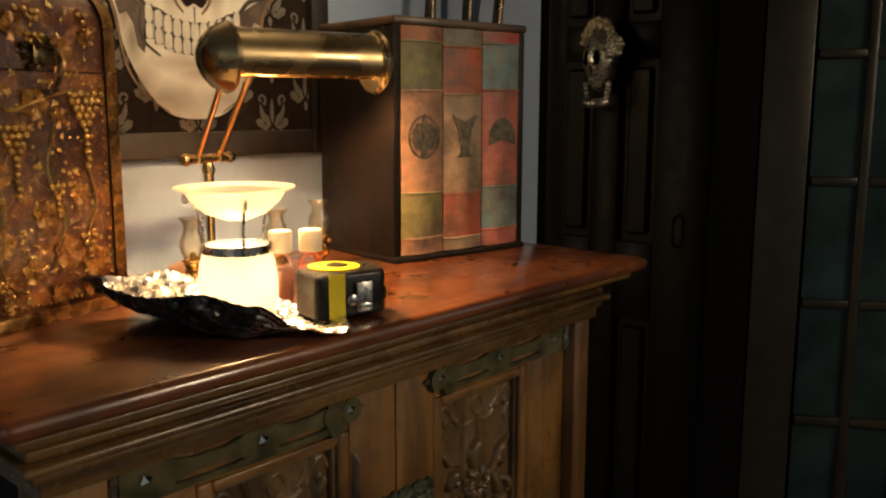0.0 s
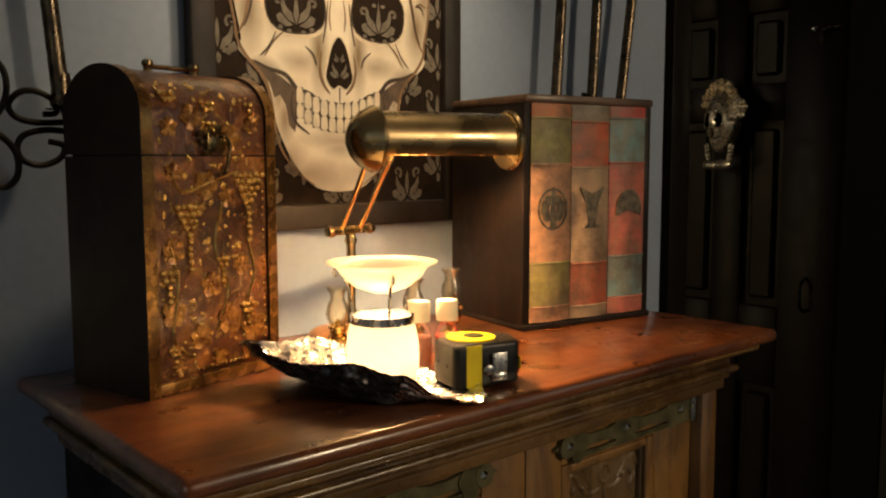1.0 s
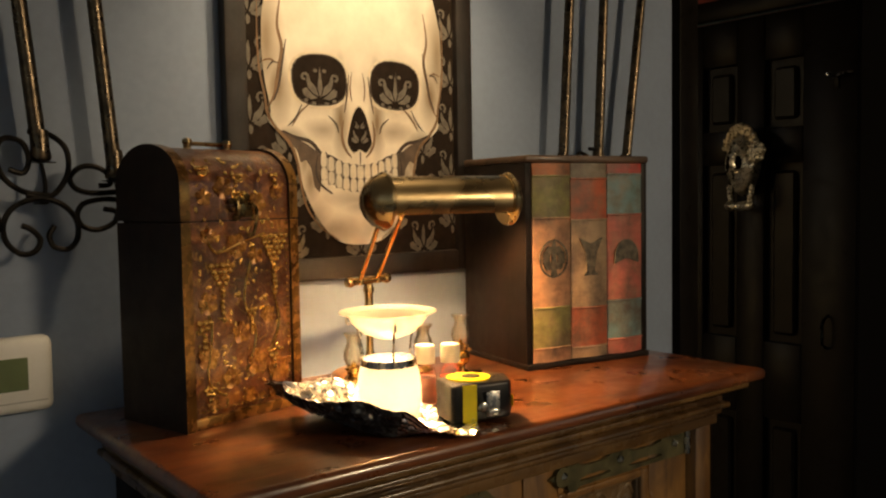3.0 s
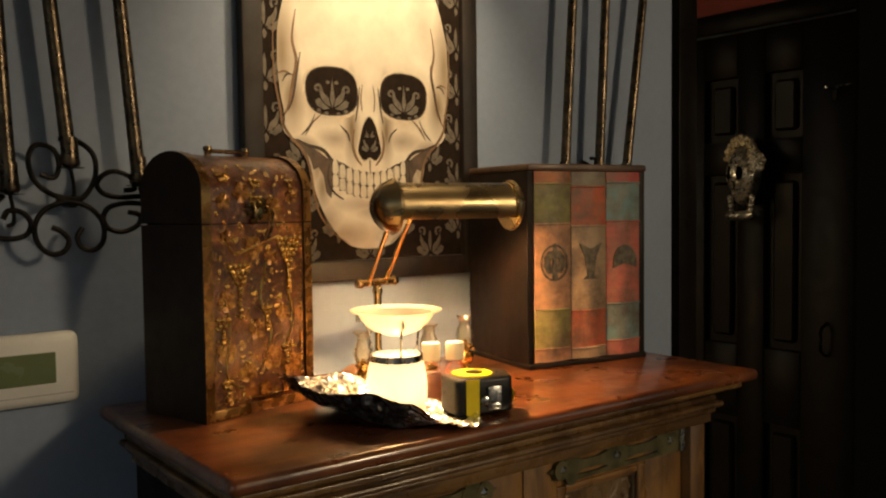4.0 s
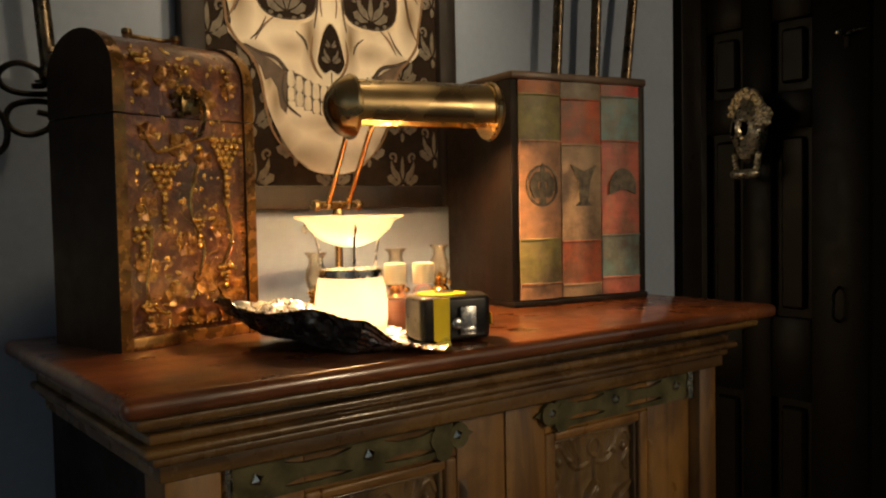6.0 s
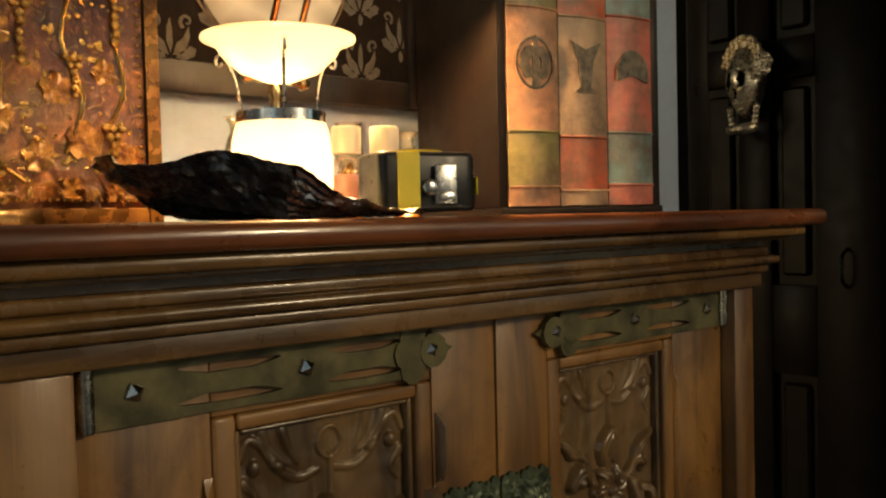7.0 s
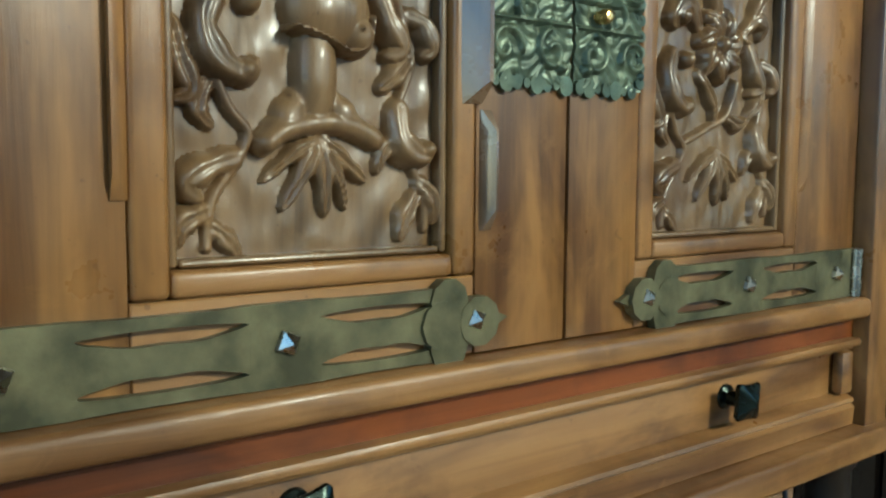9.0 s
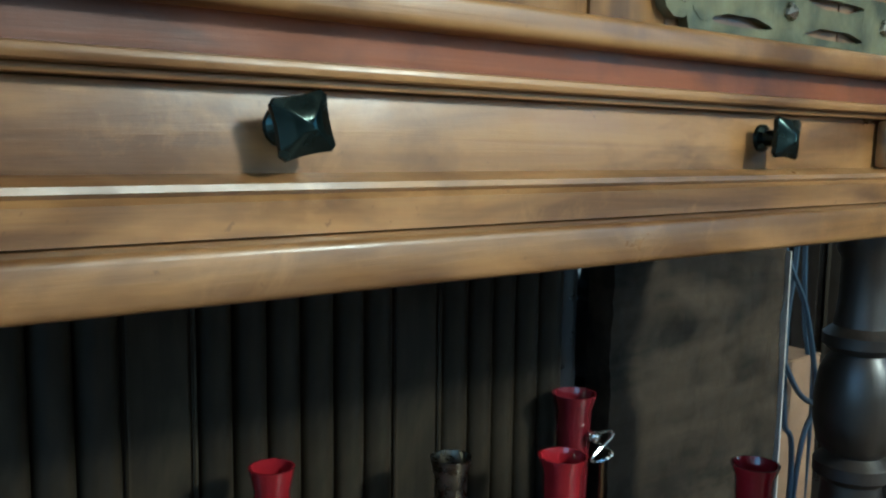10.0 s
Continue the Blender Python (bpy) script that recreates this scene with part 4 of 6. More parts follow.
# ---- the picture ----
def skull_print():
    """Framed print: a skull drawn over damask. Built in the plane of the wall, y and z as on the wall."""
    p = empty("framed_print", "framed skull print on dark damask paper hung on the wall", "picture", pose(-0.92, 0.593, 1.70))
    L, R, B, T = -0.201, 0.201, -0.259, 0.290
    W = 0.030
    for a, b, c, d in ((L, L + W, B, T), (R - W, R, B, T), (L + W, R - W, B, B + W), (L + W, R - W, T - W, T)):
        part("frame_bar", box(0.0, 0.020, a, b, c, d, 0.003), M_FRAME, p)
    part("paper", box(0.002, 0.010, L + W, R - W, B + W, T - W), M_DAMASK, p, "dark brown printed damask paper")

    def wing(bm, y, z, s, k, x):
        """One of a pair of broad curled leaves, in two lobes."""
        for lobe in (((0.002, -0.014), (0.006, -0.002), (0.013, 0.004), (0.019, 0.016), (0.020, 0.006), (0.017, -0.004), (0.011, -0.010)), ((0.004, -0.016), (0.012, -0.011), (0.020, -0.003), (0.026, -0.006), (0.024, -0.013), (0.014, -0.018))):
            bm.faces.new([bm.verts.new((x, y + s * k * u, z + k * v)) for u, v in lobe])

    # damask motifs: fans of leaves with curls, in a half-drop repeat
    bm = bmesh.new()

    def leaf(y, z, a, l, w):
        c, s = math.cos(a), math.sin(a)
        pts = [(0, 0), (l * 0.35, w), (l * 0.75, w * 0.8), (l, 0), (l * 0.7, -w * 0.5), (l * 0.3, -w * 0.6)]
        vs = [bm.verts.new((0.0104, y + u * c - v * s, z + u * s + v * c)) for u, v in pts]
        bm.faces.new(vs)

    def ribbon(line, w):
        for (a, b), (c, d), i in zip(line, line[1:], range(99)):
            k = w * (1 - 0.6 * i / len(line))
            n = Vector((-(d - b), c - a)).normalized() * k
            bm.faces.new([bm.verts.new((0.01042, q[0], q[1])) for q in ((a - n.x, b - n.y), (c - n.x, d - n.y), (c + n.x, d + n.y), (a + n.x, b + n.y))])

    sy, sz = 0.055, 0.070
    for i in range(-3, 4):
        for j in range(-4, 5):
            y, z = i * sy, j * sz + (0.5 * sz if i % 2 else 0)
            if abs(y) > 0.17 or not -0.235 < z < 0.25:
                continue
            for s in (-1, 1):
                wing(bm, y, z, s, 1.0, 0.0104)
            leaf(y, z - 0.012, math.pi / 2, 0.034, 0.0040)
            leaf(y, z - 0.016, -math.pi / 2, 0.014, 0.004)
            for s in (-1, 1):
                ribbon(curl(y + s * 0.014, z - 0.010, 0.0095, 1.6 if s > 0 else math.pi - 1.6, 1.1, s, 14), 0.0024)
                ribbon(curl(y + s * 0.017, z + 0.020, 0.0075, 4.2 if s > 0 else math.pi - 4.2, 1.0, -s, 12), 0.002)
                leaf(y + s * 0.006, z - 0.012, -math.pi / 2 + s * 0.9, 0.012, 0.003)
    part("damask_motif", bm, M_MOTIF, p, "paler leaf and scroll motifs", None, False)

    # the drawn skull: right half, mirrored
    half = [(0.0, 0.225), (0.070, 0.215), (0.118, 0.175), (0.142, 0.110), (0.147, 0.060), (0.144, 0.010), (0.136, -0.032), (0.141, -0.042), (0.132, -0.055), (0.106, -0.072), (0.098, -0.100), (0.088, -0.140), (0.066, -0.180), (0.038, -0.207), (0.0, -0.214)]
    outline = spline(half + [(-y, z) for y, z in half[-2:0:-1]], True, 6)

    def sheet(name, pts, x, mat, label="", thick=0.0003):
        bm = bmesh.new()
        vs = [bm.verts.new((x, y, z)) for y, z in pts]
        bmesh.ops.triangulate(bm, faces=[bm.faces.new(vs)])
        bmesh.ops.recalc_face_normals(bm, faces=bm.faces)
        if bm.faces[:][0].normal.x < 0:
            bmesh.ops.reverse_faces(bm, faces=bm.faces)
        return part(name, bm, mat, p, label, None, False)

    sheet("skull", outline, 0.0112, M_SKULL, "cream drawn skull")
    ring = lambda y, z, a, b, n=22, tilt=0.0, sq=2.6: [(y + a * math.copysign(abs(math.cos(t)) ** (2 / sq), math.cos(t)) + tilt * math.sin(t) * a, z + b * math.copysign(abs(math.sin(t)) ** (2 / sq), math.sin(t)) - tilt * math.cos(t) * b) for t in np.linspace(0, 2 * math.pi, n, endpoint=False)]
    for s in (-1, 1):
        sheet("socket_rim", ring(s * 0.062, 0.011, 0.0475, 0.0385, tilt=s * 0.12), 0.0116, M_TAN)
        sheet("socket_edge", ring(s * 0.062, 0.0118, 0.0432, 0.0348, tilt=s * 0.12), 0.01175, M_INK)
        sheet("eye_socket", ring(s * 0.062, 0.012, 0.0412, 0.0328, tilt=s * 0.12), 0.0119, M_DAMASK, "dark eye socket with damask")
        # motif inside the sockets
        bm = bmesh.new()
        cy, cz = s * 0.062, 0.004
        for q in (-1, 1):
            wing(bm, cy, cz, q, 1.05, 0.0121)
            line = curl(cy + q * 0.024, cz + 0.010, 0.0075, 4.0 if q > 0 else math.pi - 4.0, 1.0, -q, 12) + [(cy + q * 0.012, cz - 0.020), (cy + q * 0.030, cz - 0.018)]
            for (u0, v0), (u1, v1) in zip(line[:11], line[1:12]):
                nn = Vector((-(v1 - v0), u1 - u0)).normalized() * 0.0019
                bm.faces.new([bm.verts.new((0.0122, p, q2)) for p, q2 in ((u0 - nn.x, v0 - nn.y), (u1 - nn.x, v1 - nn.y), (u1 + nn.x, v1 + nn.y), (u0 + nn.x, v0 + nn.y))])
            for u, v in ((0.007, 0.020), (0.010, -0.024), (0.022, -0.020)):
                bm.faces.new([bm.verts.new((0.0121, cy + q * u + 0.0036 * math.cos(t), cz + v + 0.0026 * math.sin(t))) for t in np.linspace(0, 2 * math.pi, 8, endpoint=False)])
        bm.faces.new([bm.verts.new((0.0123, cy + u, cz + v)) for u, v in ((0.0, -0.016), (0.004, -0.004), (0.0022, 0.010), (0.0, 0.026), (-0.0022, 0.010), (-0.004, -0.004))])
        part("socket_motif", bm, M_MOTIF, p, "", None, False)
        # line work: cheek hollow, brow, temple seam, jaw edge
        for pts, w in (([(0.022, -0.105), (0.045, -0.092), (0.062, -0.088), (0.078, -0.072), (0.102, -0.066), (0.120, -0.058)], 0.0028), ([(0.068, -0.090), (0.071, -0.110), (0.065, -0.128), (0.046, -0.142)], 0.0018), ([(0.090, -0.022), (0.100, -0.040), (0.112, -0.052)], 0.0012), ([(0.112, 0.062), (0.118, 0.030), (0.124, 0.000), (0.132, -0.020)], 0.0016), ([(0.050, -0.036), (0.038, -0.046), (0.034, -0.058)], 0.0014), ([(0.140, 0.02), (0.133, 0.030), (0.124, 0.030)], 0.0011), ([(0.016, 0.022), (0.019, -0.004), (0.024, -0.030)], 0.0013)):
            line = spline([(s * y, z) for y, z in pts], False, 6)
            bm = bmesh.new()
            for i, ((a, b), (c, d)) in enumerate(zip(line, line[1:])):
                k = w * (0.35 + 0.65 * math.sin(math.pi * (i + 0.5) / len(line)))
                n = Vector((-(d - b), c - a)).normalized() * k
                bm.faces.new([bm.verts.new((0.0118, q[0], q[1])) for q in ((a - n.x, b - n.y), (c - n.x, d - n.y), (c + n.x, d + n.y), (a + n.x, b + n.y))])
            part("drawn_line", bm, M_INK, p, "", None, False)
        # dark hollow behind the cheek
        sheet("cheek_hollow", [(s * y, z) for y, z in ((0.058, -0.094), (0.070, -0.084), (0.082, -0.076), (0.102, -0.066), (0.126, -0.056), (0.112, -0.070), (0.100, -0.082), (0.094, -0.100), (0.086, -0.096), (0.078, -0.108), (0.074, -0.132), (0.066, -0.140), (0.066, -0.118), (0.064, -0.104))], 0.0115, M_HOLLOW)
    for s in (-1, 1):
        for pts, w in (([(0.150, 0.110), (0.151, 0.060), (0.149, 0.020), (0.142, -0.015), (0.139, -0.036), (0.126, -0.056), (0.108, -0.074), (0.098, -0.096), (0.092, -0.130), (0.084, -0.160), (0.064, -0.187), (0.036, -0.206)], 0.0022), ([(0.116, 0.120), (0.122, 0.080), (0.116, 0.050), (0.122, 0.020), (0.128, -0.010), (0.139, -0.030)], 0.0026), ([(0.126, 0.030), (0.134, 0.034), (0.146, 0.030)], 0.0014), ([(0.009, 0.026), (0.012, 0.004), (0.010, -0.014)], 0.0012), ([(0.024, -0.040), (0.027, -0.062), (0.022, -0.080), (0.012, -0.092)], 0.0022), ([(0.076, -0.020), (0.092, -0.034), (0.104, -0.052)], 0.0014)):
            line = spline([(s * y - 0.002, z) for y, z in pts], False, 6)
            bm = bmesh.new()
            for i, ((a, b), (c, d)) in enumerate(zip(line, line[1:])):
                k = w * (0.25 + 0.75 * math.sin(math.pi * (i + 0.5) / len(line)))
                n = Vector((-(d - b), c - a)).normalized() * k
                bm.faces.new([bm.verts.new((0.01172, q[0], q[1])) for q in ((a - n.x, b - n.y), (c - n.x, d - n.y), (c + n.x, d + n.y), (a + n.x, b + n.y))])
            part("drawn_line", bm, M_SEPIA, p, "", None, False)
    nose = [(0.0, -0.022), (0.010, -0.034), (0.017, -0.058), (0.019, -0.072), (0.010, -0.084), (0.0, -0.080), (-0.010, -0.084), (-0.019, -0.072), (-0.017, -0.058), (-0.010, -0.034)]
    sheet("nose_rim", spline([(y * 1.16, -0.054 + (z + 0.054) * 1.1) for y, z in nose], True, 4), 0.0116, M_TAN)
    sheet("nose_edge", spline([(y * 1.05, -0.054 + (z + 0.054) * 1.03) for y, z in nose], True, 4), 0.01175, M_INK)
    sheet("nose_opening", spline(nose, True, 4), 0.0119, M_DAMASK, "dark nose opening")
    bm = bmesh.new()
    for q in (-1, 1):
        wing(bm, 0.0, -0.062, q, 0.55, 0.0121)
        wing(bm, 0.0, -0.046, q, 0.32, 0.0121)
    part("nose_motif", bm, M_MOTIF, p, "", None, False)
    # teeth in two rows, each outlined in ink
    for row, (z0, z1) in enumerate(((-0.121, -0.103), (-0.139, -0.123))):
        for k in range(-5, 6):
            y = k * 0.0118
            drop = 0.00022 * k * k
            hw = 0.0054 * (1 - 0.035 * abs(k))
            q0, q1 = z0 + drop * 3, z1 + drop * 3
            sheet("tooth_line", [(y - hw - 0.0008, q0 - 0.001), (y + hw + 0.0008, q0 - 0.001), (y + hw + 0.0008, q1 + 0.001), (y - hw - 0.0008, q1 + 0.001)], 0.0116, M_INK)
            sheet("tooth", spline([(y - hw * 0.8, q0), (y + hw * 0.8, q0), (y + hw, (q0 + q1) / 2), (y + hw * 0.7, q1), (y - hw * 0.7, q1), (y - hw, (q0 + q1) / 2)], True, 3), 0.0119, M_TOOTH)
    bm = bmesh.new()
    for a, b in (((0, -0.084), (0, -0.104)),):
        bm.faces.new([bm.verts.new((0.0121, a[0] + d * 0.0011, z)) for d, z in ((-1, a[1]), (1, a[1]), (0.6, b[1]), (-0.6, b[1]))])
    part("drawn_line", bm, M_INK, p, "", None, False)


def drawn_bone():
    """Cream paper tone with soft brown drawn shading in the hollows of the skull."""
    n = Nodes("skull_drawing", 0.75, 0.0, 0.15)
    sep = n.add("ShaderNodeSeparateXYZ")
    n.link(n.coord, sep.inputs[0])
    ab = n.add("ShaderNodeMath")
    ab.operation = "ABSOLUTE"
    n.link(sep.outputs[1], ab.inputs[0])
    shade = None
    for y, z, ry, rz, k in ((0.140, 0.06, 0.026, 0.11, 0.62), (0.126, 0.00, 0.022, 0.05, 0.70), (0.062, 0.012, 0.058, 0.048, 0.30), (0.088, -0.100, 0.012, 0.030, 0.5), (0.045, -0.190, 0.045, 0.020, 0.40), (0.0, -0.16, 0.030, 0.012, 0.35), (0.075, -0.175, 0.030, 0.030, 0.5), (0.030, -0.042, 0.015, 0.055, 0.72), (0.058, -0.055, 0.034, 0.016, 0.45), (0.108, -0.070, 0.030, 0.018, 0.80), (0.080, -0.125, 0.014, 0.04, 0.6), (0.030, 0.025, 0.010, 0.030, 0.45), (0.10, 0.125, 0.030, 0.05, 0.15), (0.0, -0.150, 0.07, 0.012, 0.35)):
        c = n.add("ShaderNodeCombineXYZ")
        n.link(ab.outputs[0], c.inputs[0])
        n.link(sep.outputs[2], c.inputs[1])
        m = n.add("ShaderNodeMapping")
        m.inputs["Scale"].default_value = (1 / ry, 1 / rz, 1)
        m.inputs["Location"].default_value = (-y / ry, -z / rz, 0)
        n.link(c.outputs[0], m.inputs[0])
        ln = n.add("ShaderNodeVectorMath")
        ln.operation = "LENGTH"
        n.link(m.outputs[0], ln.inputs[0])
        f = n.span(ln.outputs["Value"], 0.1, 1.15, min(0.92, 1.3 * k), 0.0)
        if shade is None:
            shade = f
        else:
            mx = n.add("ShaderNodeMath")
            mx.operation = "MAXIMUM"
            n.link(shade, mx.inputs[0])
            n.link(f, mx.inputs[1])
            shade = mx.outputs[0]
    base = n.ramp(n.noise(26.0, 5.0), [(0.3, (0.74, 0.66, 0.52)), (0.7, (0.88, 0.81, 0.66))])
    n.set("Base Color", n.mix(shade, base, (0.22, 0.145, 0.075)))
    return n.mat


M_FRAME = wood("dark_frame_wood", (0.005, 0.003, 0.002), (0.016, 0.0095, 0.006), 0.55, "z")
M_DAMASK = plain("damask_ground", (0.020, 0.013, 0.009), 0.8, 0, 0.25, 50, 0.05, 0.1)
M_MOTIF = plain("damask_motif", (0.165, 0.145, 0.118), 0.8, 0, 0.25, 90, 0, 0.1)
M_SKULL = drawn_bone()
M_TAN = plain("drawn_tan", (0.72, 0.62, 0.45), 0.55, 0, 0.15, 60, 0)
M_TOOTH = plain("drawn_tooth", (0.70, 0.62, 0.47), 0.55, 0, 0.12, 60, 0)
M_SEPIA = plain("sepia_ink", (0.20, 0.115, 0.055), 0.6, 0, 0.25, 60, 0)
M_INK = plain("brown_ink", (0.05, 0.03, 0.018), 0.55, 0, 0.2, 60, 0)
M_HOLLOW = plain("drawn_hollow", (0.10, 0.065, 0.04), 0.55, 0, 0.4, 60, 0)
skull_print()


# ---- things on the cabinet ----
def wine_chest():
    c = empty("wine_chest", "arched leather wine chest embossed with gilt grapes, standing on the cabinet", "chest", pose(-0.718, 0.2565, ZT, 0, 0, 14.5))
    w, d, seam, spring, top = 0.158, 0.112, 0.215, 0.253, 0.296

    def profile(z0, z1, inset=0.0):
        """Side outline (x back to front is negative to 0)."""
        pts = [(-inset, z0), (-inset, min(z1, spring))]
        if z1 > spring:
            for a in np.linspace(0, math.pi, 20)[1:-1]:
                pts.append((-d / 2 + (d / 2 - inset) * math.cos(a), spring + (top - spring - inset) * math.sin(a)))
        pts += [(-d + inset, min(z1, spring)), (-d + inset, z0)]
        return pts

    for name, z0, z1 in (("body", 0.006, seam - 0.0008), ("lid", seam + 0.0008, 1.0)):
        part(name, sweep(profile(z0, z1, 0.003), 0.003, w - 0.003), M_LEATHER, c, "brown embossed leather")
    # edge bands along both sides
    for y0, y1 in ((0.0, 0.012), (w - 0.012, w)):
        for z0, z1 in ((0.0, seam - 0.001), (seam + 0.001, 1.0)):
            bm = sweep(profile(z0, z1), y0, y1)
            bm.normal_update()
            for f in bm.faces:
                # side faces take a darker leather, their shade put into the colour
                f.material_index = 1 if abs(f.normal.y) > 0.9 else 0
            part("edge_band", bm, [M_BAND, M_CHEST_SIDE], c, "worn gilt-brown edging round a leather side darkened as shade")
    part("liner", sweep([(-d + 0.006, 0.18), (-0.006, 0.18), (-0.006, 0.25), (-d + 0.006, 0.25)], 0.004, w - 0.004), M_EBONY, c)
    part("foot_band", box(-d, 0.0, 0.0121, w - 0.0121, 0.0, 0.012, 0.002), M_BAND, c)
    rng = random.Random(5)
    grape = bmesh.new()
    bmesh.ops.create_icosphere(grape, subdivisions=2, radius=1.0)
    grape_me = finish("grape", grape, M_GILT)

    def at_front(y, z):
        """The front surface and its turn at height z."""
        if z < spring:
            return Matrix.Translation((-0.003, y, z))
        a = min(1.35, (z - spring) / (top - spring) * 1.2)
        return Matrix.Translation((-d / 2 + (d / 2 - 0.003) * math.cos(a), y, spring + (top - spring - 0.003) * math.sin(a))) @ Matrix.Rotation(-a, 4, "Y")

    # relief: clusters, leaves and stems, each in one mesh
    def cluster(y, z, n, r):
        row, k = 0, 0
        while k < n:
            width = max(1, round(math.sqrt(n) * 1.15) - (row if row > 1 else row % 2))
            for i in range(width):
                py, pz = y + (i - (width - 1) / 2) * r * 1.95 + rng.uniform(-1, 1) * 0.0009, z - row * r * 1.75 + rng.uniform(-1, 1) * 0.0006
                g = new("grape", grape_me)
                g.parent = c
                q = r * rng.uniform(0.85, 1.1)
                g.matrix_basis = at_front(py, pz) @ Matrix.Translation((0.0012 + 0.0008 * rng.random(), 0, 0)) @ Matrix.Diagonal((0.95 * q, q, q, 1))
                k += 1
            row += 1

    for y, z, n, r in ((0.050, 0.168, 20, 0.0036), (0.122, 0.196, 26, 0.0036), (0.026, 0.110, 8, 0.0036), (0.075, 0.244, 8, 0.0034), (0.030, 0.268, 5, 0.003), (0.088, 0.118, 9, 0.003), (0.118, 0.070, 7, 0.0034), (0.030, 0.040, 6, 0.003), (0.075, 0.262, 5, 0.003), (0.126, 0.262, 4, 0.003)):
        cluster(y, z, n, r)

    def leaf_mesh(y, z, size, turn):
        bm = bmesh.new()
        n = 30
        m = at_front(y, z) @ Matrix.Rotation(turn, 4, "X")
        mid = bm.verts.new(m @ Vector((0.0008, 0, 0)))
        ring = []
        for i in range(n):
            a = 2 * math.pi * i / n
            r = size * (0.70 + 0.24 * abs(math.cos(2.5 * a)) + 0.06 * math.sin(11 * a))
            ring.append(bm.verts.new(m @ Vector((0.0018 + 0.0012 * math.sin(5 * a), r * math.cos(a), r * math.sin(a)))))
        low = [bm.verts.new(m @ Vector((-0.001, *((m.inverted() @ v.co).yz)))) for v in ring]
        for i in range(n):
            j = (i + 1) % n
            bm.faces.new((mid, ring[i], ring[j]))
            bm.faces.new((ring[i], low[i], low[j], ring[j]))
        part("leaf", bm, M_EMBOSS, c)

    for y, z, s in ((0.032, 0.130, 0.013), (0.070, 0.188, 0.015), (0.096, 0.176, 0.011), (0.030, 0.074, 0.015), (0.060, 0.048, 0.013), (0.095, 0.060, 0.016), (0.125, 0.048, 0.016), (0.055, 0.250, 0.013), (0.100, 0.232, 0.014), (0.128, 0.246, 0.010), (0.030, 0.240, 0.010), (0.074, 0.095, 0.013), (0.112, 0.110, 0.011), (0.084, 0.025, 0.010), (0.034, 0.200, 0.010), (0.036, 0.022, 0.008), (0.118, 0.024, 0.009)):
        leaf_mesh(y, z, s, rng.random() * 6)
    for pts in (((0.030, 0.20), (0.045, 0.182), (0.075, 0.19), (0.11, 0.20)), ((0.09, 0.17), (0.08, 0.13), (0.095, 0.09), (0.08, 0.05)), ((0.026, 0.14), (0.036, 0.10), (0.03, 0.05), (0.05, 0.03)), ((0.06, 0.25), (0.085, 0.238), (0.10, 0.222)), ((0.12, 0.14), (0.128, 0.10), (0.115, 0.07))):
        part("stem", tube([at_front(y, z).translation for y, z in spline(pts, False, 6)], 0.0018, 6), M_GILT, c)
    # small bosses all over the embossed field
    for k in range(230):
        y, z, q = rng.uniform(0.018, w - 0.022), rng.uniform(0.022, 0.280), rng.uniform(0.0009, 0.0026)
        g = new("boss", grape_me)
        g.parent = c
        g.matrix_basis = at_front(y, z) @ Matrix.Rotation(rng.random() * 3, 4, "X") @ Matrix.Diagonal((0.55 * q, q * rng.uniform(0.8, 2.2), q, 1))
    # beads along one edge and the foot
    bead = part("bead", bmesh_ball(0.0019), M_GILT, c, "", Matrix.Translation((-0.002, w - 0.017, 0.02)))
    for k in range(1, 26):
        share(bead, c, Matrix.Translation((-0.002, w - 0.017, 0.02 + k * 0.0076)))
    for k in range(22):
        share(bead, c, Matrix.Translation((-0.002, 0.022 + k * 0.0056, 0.018)))
    # clasp and bail handle on the lid
    clasp = part("clasp", box(-0.002, 0.003, 0.070, 0.090, seam + 0.003, seam + 0.022, 0.002), M_CLASP, c, "small darkened brass clasp")
    part("clasp_hook", tube([(0.004, y, z) for y, z in spline([(0.072, seam + 0.018), (0.086, seam + 0.020), (0.095, seam + 0.008), (0.090, seam - 0.014), (0.082, seam - 0.016)], False, 6)], 0.0019, 8), M_CLASP, c, "curved hook")
    for y, z in ((0.066, 0.012), (0.074, 0.022), (0.084, 0.025), (0.064, 0.020), (0.070, 0.003)):
        part("clasp_ball", bmesh_ball(0.0042), M_CLASP, c, "", Matrix.Translation((0.001, y, seam + z)))
    for y in (0.052, 0.106):
        bm = lathe([(0.004, 0.0), (0.004, 0.004), (0.0055, 0.006), (0.005, 0.010), (0.0, 0.012)], 14, centre=(-d / 2, y, top - 0.003))
        part("handle_post", bm, M_BRASS, c, "brass handle post")
    part("handle", tube(spline([(-d / 2, 0.052, top + 0.004), (-d / 2 - 0.008, 0.060, top + 0.003), (-d / 2 - 0.010, 0.079, top + 0.003), (-d / 2 - 0.008, 0.098, top + 0.003), (-d / 2, 0.106, top + 0.004)], False, 5), 0.0024), M_BRASS, c, "brass bail handle lying flat")


def bmesh_ball(r):
    bm = bmesh.new()
    bmesh.ops.create_icosphere(bm, subdivisions=1, radius=r)
    return bm


